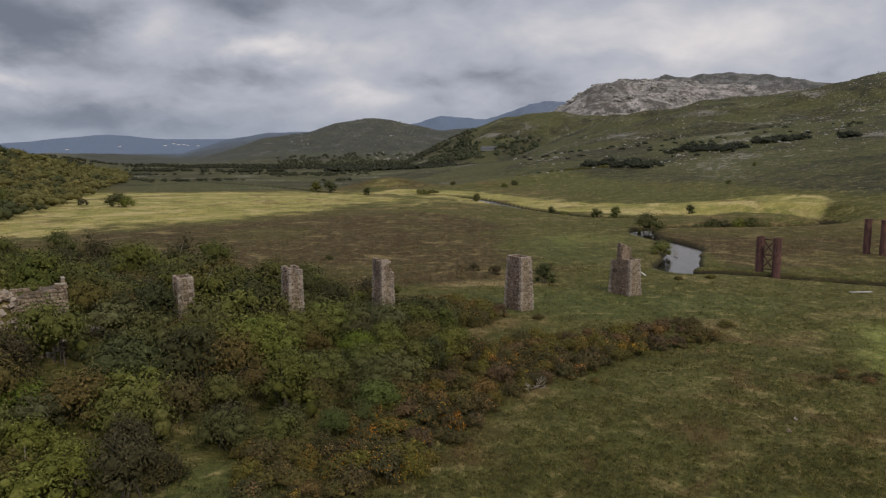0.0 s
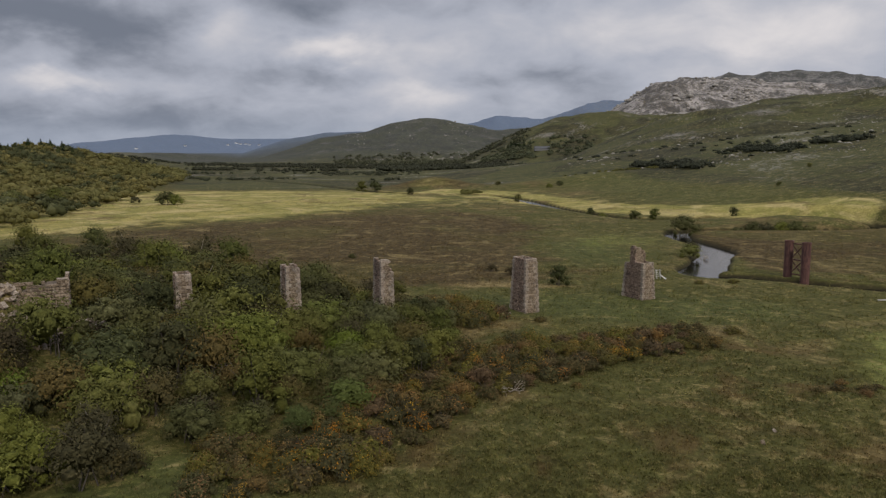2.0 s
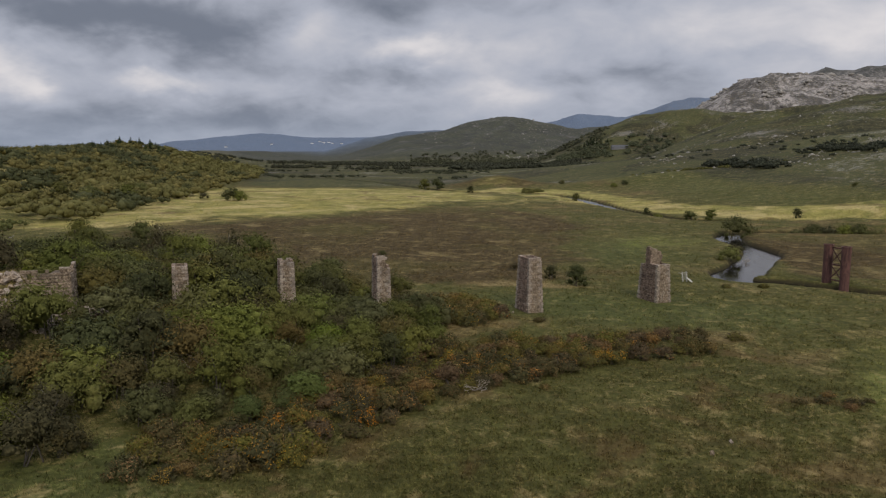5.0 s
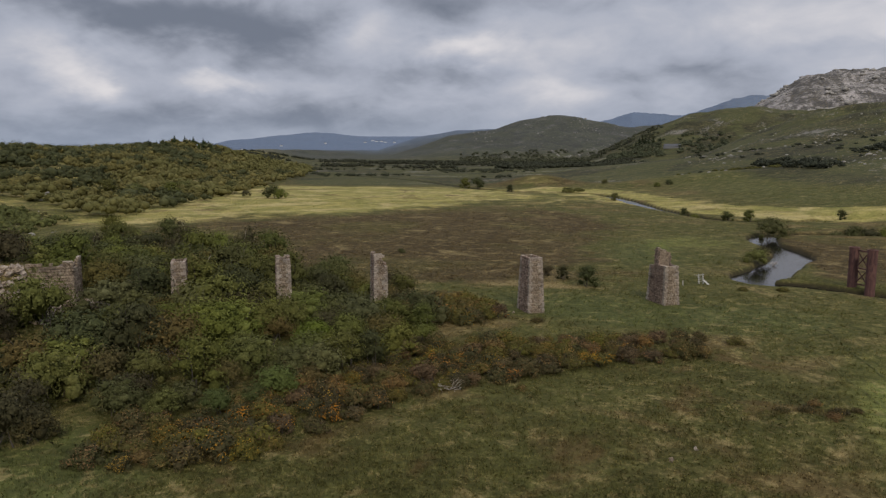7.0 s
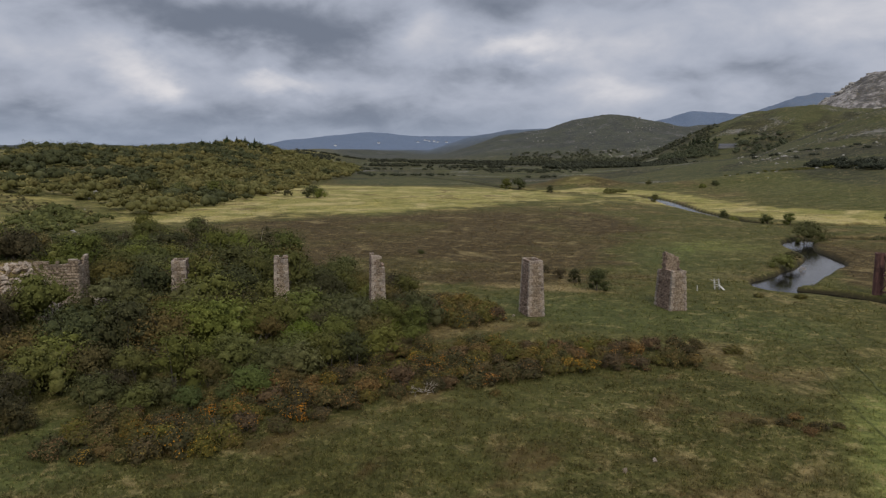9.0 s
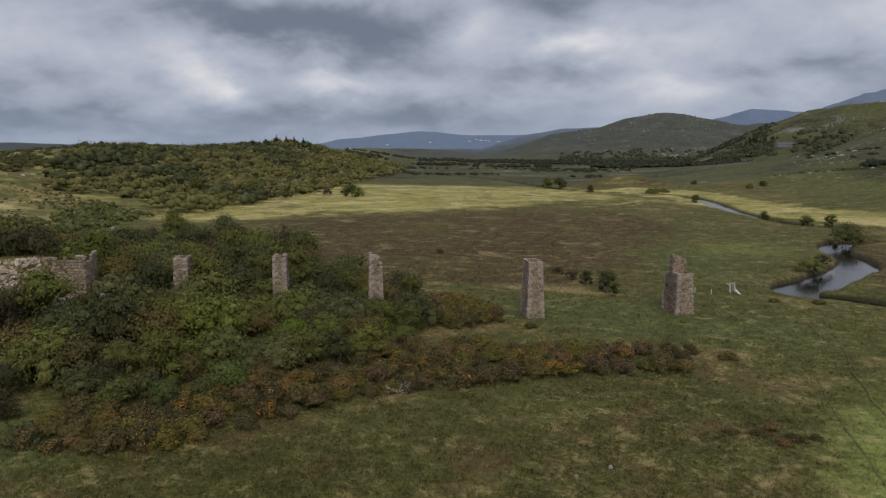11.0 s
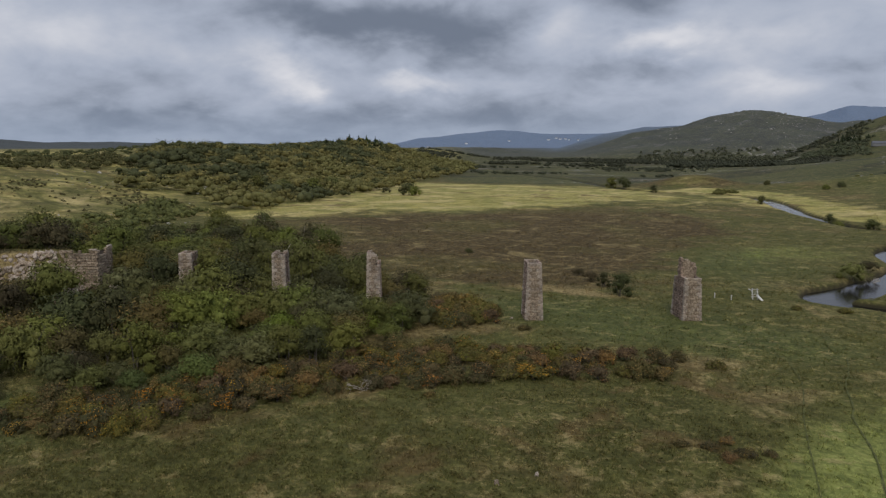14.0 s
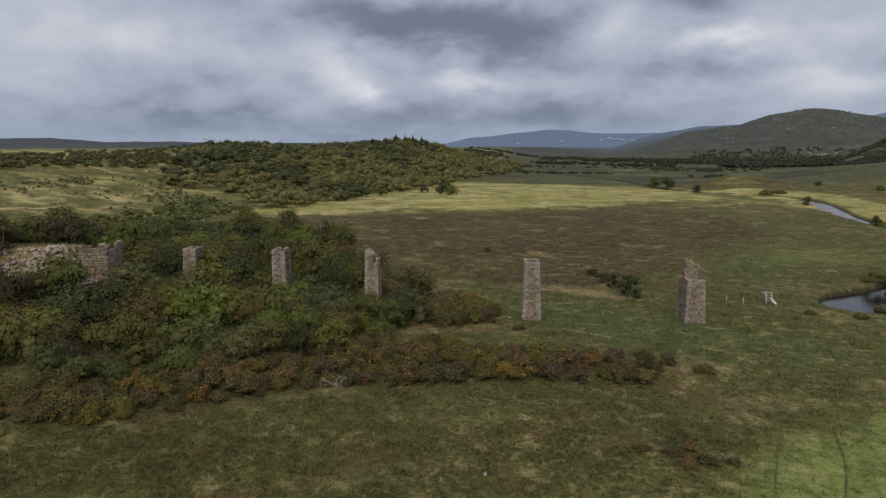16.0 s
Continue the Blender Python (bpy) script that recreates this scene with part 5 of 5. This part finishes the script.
farmhouse(71, 1118, 12, 24, "long grey farm building with dark roof below the hill", plain_material("grey_wall", (0.17, 0.17, 0.17)))


# ---- boulders on the hill ----
def hillside_boulders(seed, count, b0, b1, r0, r1, low, high, label):
    g = np.random.default_rng(seed)
    b, r = np.radians(g.uniform(b0, b1, count)), g.uniform(r0, r1, count)
    x, y = MID[0] + r * np.sin(b), MID[1] + r * np.cos(b)
    good = layered(x / 60, y / 60, seed, 3) > g.uniform(-0.25, 0.6, count)
    x, y = x[good], y[good]
    z = height(x, y)
    blob, tri = BALL
    verts, faces = [], []
    for k in range(len(x)):
        size = g.uniform(low, high) * (0.5 + g.random() ** 3)
        shape = blob * g.uniform(0.7, 1.15, (len(blob), 1)) * (size * g.uniform(0.8, 1.6), size, size * g.uniform(0.45, 0.8))
        faces.append(tri + 12 * k)
        verts.append(shape + (x[k], y[k], z[k] + 0.1 * size))
    return tagged(mesh_object("hillside_boulders", np.vstack(verts), np.vstack(faces), BOULDER), label, "boulders", kind="stuff")


BOULDER = plain_material("weathered_boulder", (0.29, 0.268, 0.235), 0.9, 0.8, 0.35)
hillside_boulders(113, 2600, 6, 22, 1330, 1950, 2.0, 6.0, "grey granite outcrops breaking through the mountain side")
hillside_boulders(114, 1300, -13, 4, 1480, 2050, 0.8, 2.2, "grey rocks on the far rounded hill")
hillside_boulders(111, 4200, 3, 36, 400, 980, 0.35, 1.1, "pale granite boulders strewn over the dark hillside")
hillside_boulders(112, 500, -68, -45, 150, 330, 0.25, 0.7, "pale stones strewn over the grassy slope")


# ---- wheel tracks ----
def wheel_track(line, wide):
    """A narrow rut pressed into the long grass."""
    line = rounded(line, 3)
    verts, faces = [], []
    for k, (x, y) in enumerate(line):
        ax, ay = line[max(k - 1, 0)]
        bx, by = line[min(k + 1, len(line) - 1)]
        d = math.hypot(bx - ax, by - ay)
        w = wide * (0.7 + 0.3 * math.sin(k * 1.7))
        nx, ny = -(by - ay) / d * w, (bx - ax) / d * w
        verts += [(x + nx, y + ny, ground_at(x + nx, y + ny) + 0.10), (x - nx, y - ny, ground_at(x - nx, y - ny) + 0.10)]
        if k:
            faces.append((2 * k - 2, 2 * k - 1, 2 * k + 1, 2 * k))
    return tagged(mesh_object("track", verts, faces, RUT), "dark wheel rut pressed into long grass", "track", kind="structure")


RUT = plain_material("trodden_grass", (0.072, 0.074, 0.021), 0.95, 1.5, 0.4)
wheel_track([(47.0, 98), (47.3, 92), (46.9, 87.7), (47.8, 82), (47.6, 78.7), (48.7, 74.2), (49.4, 70), (49.7, 64), (51, 52), (54, 40)], 0.09)
wheel_track([(41.2, 95), (42.6, 90), (43.5, 86.8), (44.0, 80), (44.2, 76.2), (44.8, 71.4), (45.7, 64.8), (47.5, 52), (50, 41)], 0.06)


# ---- grass ----
def grass_tufts(name, seed, count, r0, r1, b0, b1, low, high, label):
    """Tussocks of long grass over the near ground, the thicker the nearer."""
    g = np.random.default_rng(seed)
    r = np.exp(g.uniform(math.log(r0), math.log(r1), count))
    b = np.radians(g.uniform(b0, b1, count))
    x, y = MID[0] + r * np.sin(b), MID[1] + r * np.cos(b)
    good = (layered(x / 4, y / 4, 55, 3) > g.uniform(-0.7, 0.5, count)) & (river_bed(x, y) > 1.6)
    x, y, r = x[good], y[good], r[good]
    z = height(x, y)
    size = g.uniform(low, high, len(x)) * (0.75 + r / 300)
    blades = 4
    n = len(x) * blades
    cx, cy, cz, s = (np.repeat(v, blades) for v in (x, y, z, size))
    turn, lean = g.uniform(0, 6.28, n), g.uniform(0.35, 1.2, n)
    bx, by = cx + s * 0.22 * np.cos(turn), cy + s * 0.22 * np.sin(turn)
    tx, ty, tz = bx + s * lean * np.cos(turn) * 0.8, by + s * lean * np.sin(turn) * 0.8, cz + s * (1.0 - 0.45 * lean)
    wx, wy = -np.sin(turn) * s * 0.07, np.cos(turn) * s * 0.07
    verts = np.stack([np.column_stack([bx + wx, by + wy, cz - 0.05]), np.column_stack([bx - wx, by - wy, cz - 0.05]), np.column_stack([tx, ty, tz])], 1).reshape(-1, 3)
    me = bpy.data.meshes.new(name)
    me.from_pydata(verts.tolist(), [], np.arange(n * 3).reshape(-1, 3).tolist())
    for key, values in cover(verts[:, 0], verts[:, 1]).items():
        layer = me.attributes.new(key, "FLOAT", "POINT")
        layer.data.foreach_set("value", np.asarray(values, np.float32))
    me.materials.append(TUFT)
    return tagged(new(name, me), label, "grass", kind="stuff")


def tuft_material():
    m, n, shader = material("long_grass", 0.8, 0.15)
    where = n.add("ShaderNodeTexCoord").outputs["Object"]
    out, _, _ = ground_colours(n, where)
    island = n.add("ShaderNodeNewGeometry").outputs["Random Per Island"]
    out = n.add("ShaderNodeVectorMath", {0: out, "Scale": n.step(island, 0.0, 1.0, 1.1, 2.1)}, operation="SCALE").outputs[0]
    out = n.mix(n.math("MULTIPLY", n.step(island, 0.65, 0.95), 0.4), out, STRAW)
    colour(n, shader, out)
    see_through(n, shader, out, 0.5)
    return m


def heath_clumps(seed, count, label):
    """Low sprays of heath and dwarf gorse among the grass."""
    g = np.random.default_rng(seed)
    r, b = np.exp(g.uniform(math.log(36), math.log(120), count)), np.radians(g.uniform(-58, 38, count))
    x, y = MID[0] + r * np.sin(b), MID[1] + r * np.cos(b)
    good = (cover(x, y)["heath"] + 0.35 + 0.4 * layered(x / 5, y / 5, 66, 3) > g.uniform(0.0, 1.0, count)) & ~inside(x, y, WOOD)
    x, y = x[good], y[good]
    z = height(x, y)
    wide = g.uniform(0.25, 0.8, len(x))
    per = 11
    n = len(x) * per
    d = g.normal(size=(n, 3))
    d[:, 2] = np.abs(d[:, 2])
    d /= np.linalg.norm(d, axis=1)[:, None]
    w = np.repeat(wide, per)[:, None]
    p = np.repeat(np.column_stack([x, y, z]), per, 0) + d * w * (1, 1, 0.3)
    u = g.normal(size=(n, 3))
    u -= d * np.sum(u * d, 1)[:, None]
    u /= np.linalg.norm(u, axis=1)[:, None]
    v = np.cross(d, u)
    s = g.uniform(0.07, 0.16, (n, 1))
    verts = np.stack([p + u * s, p + v * s * 0.8 + d * s * 0.5, p - u * s], 1).reshape(-1, 3)
    ob = mesh_object("heath", verts, np.arange(n * 3).reshape(-1, 3), TUFT)
    for key, values in cover(verts[:, 0], verts[:, 1]).items():
        ob.data.attributes.new(key, "FLOAT", "POINT").data.foreach_set("value", np.asarray(values, np.float32))
    return tagged(ob, label, "heath", kind="stuff")


TUFT = tuft_material()
heath_clumps(121, 5000, "low olive-brown heath sprays among rough grass")
grass_tufts("grass", 101, 100000, 30, 130, -75, 42, 0.22, 0.5, "long rough grass in tussocks, green and straw-coloured")
grass_tufts("meadow_grass", 102, 48000, 120, 330, -50, 30, 0.22, 0.42, "sunlit-coloured pale meadow and brown bog grass in tussocks")


# ---- far village ----
far_house = farmhouse(*polar(-21.5, 4050), 20, 14, "tiny white cottage on the distant hillside")
for bearing, far, turn in ((-20.9, 4080, 60), (-20.6, 4060, 10), (-20.2, 4100, 30), (-19.9, 4070, 80), (-24.6, 3950, 15), (-28.0, 3900, 40), (-19.2, 4060, 5), (-17.8, 4000, 70), (-31.0, 3800, 20)):
    x, y = polar(bearing, far)
    tagged(copy_thing(far_house, pose(x, y, ground_at(x, y), 0, 0, turn)), group="cottages of the distant village")
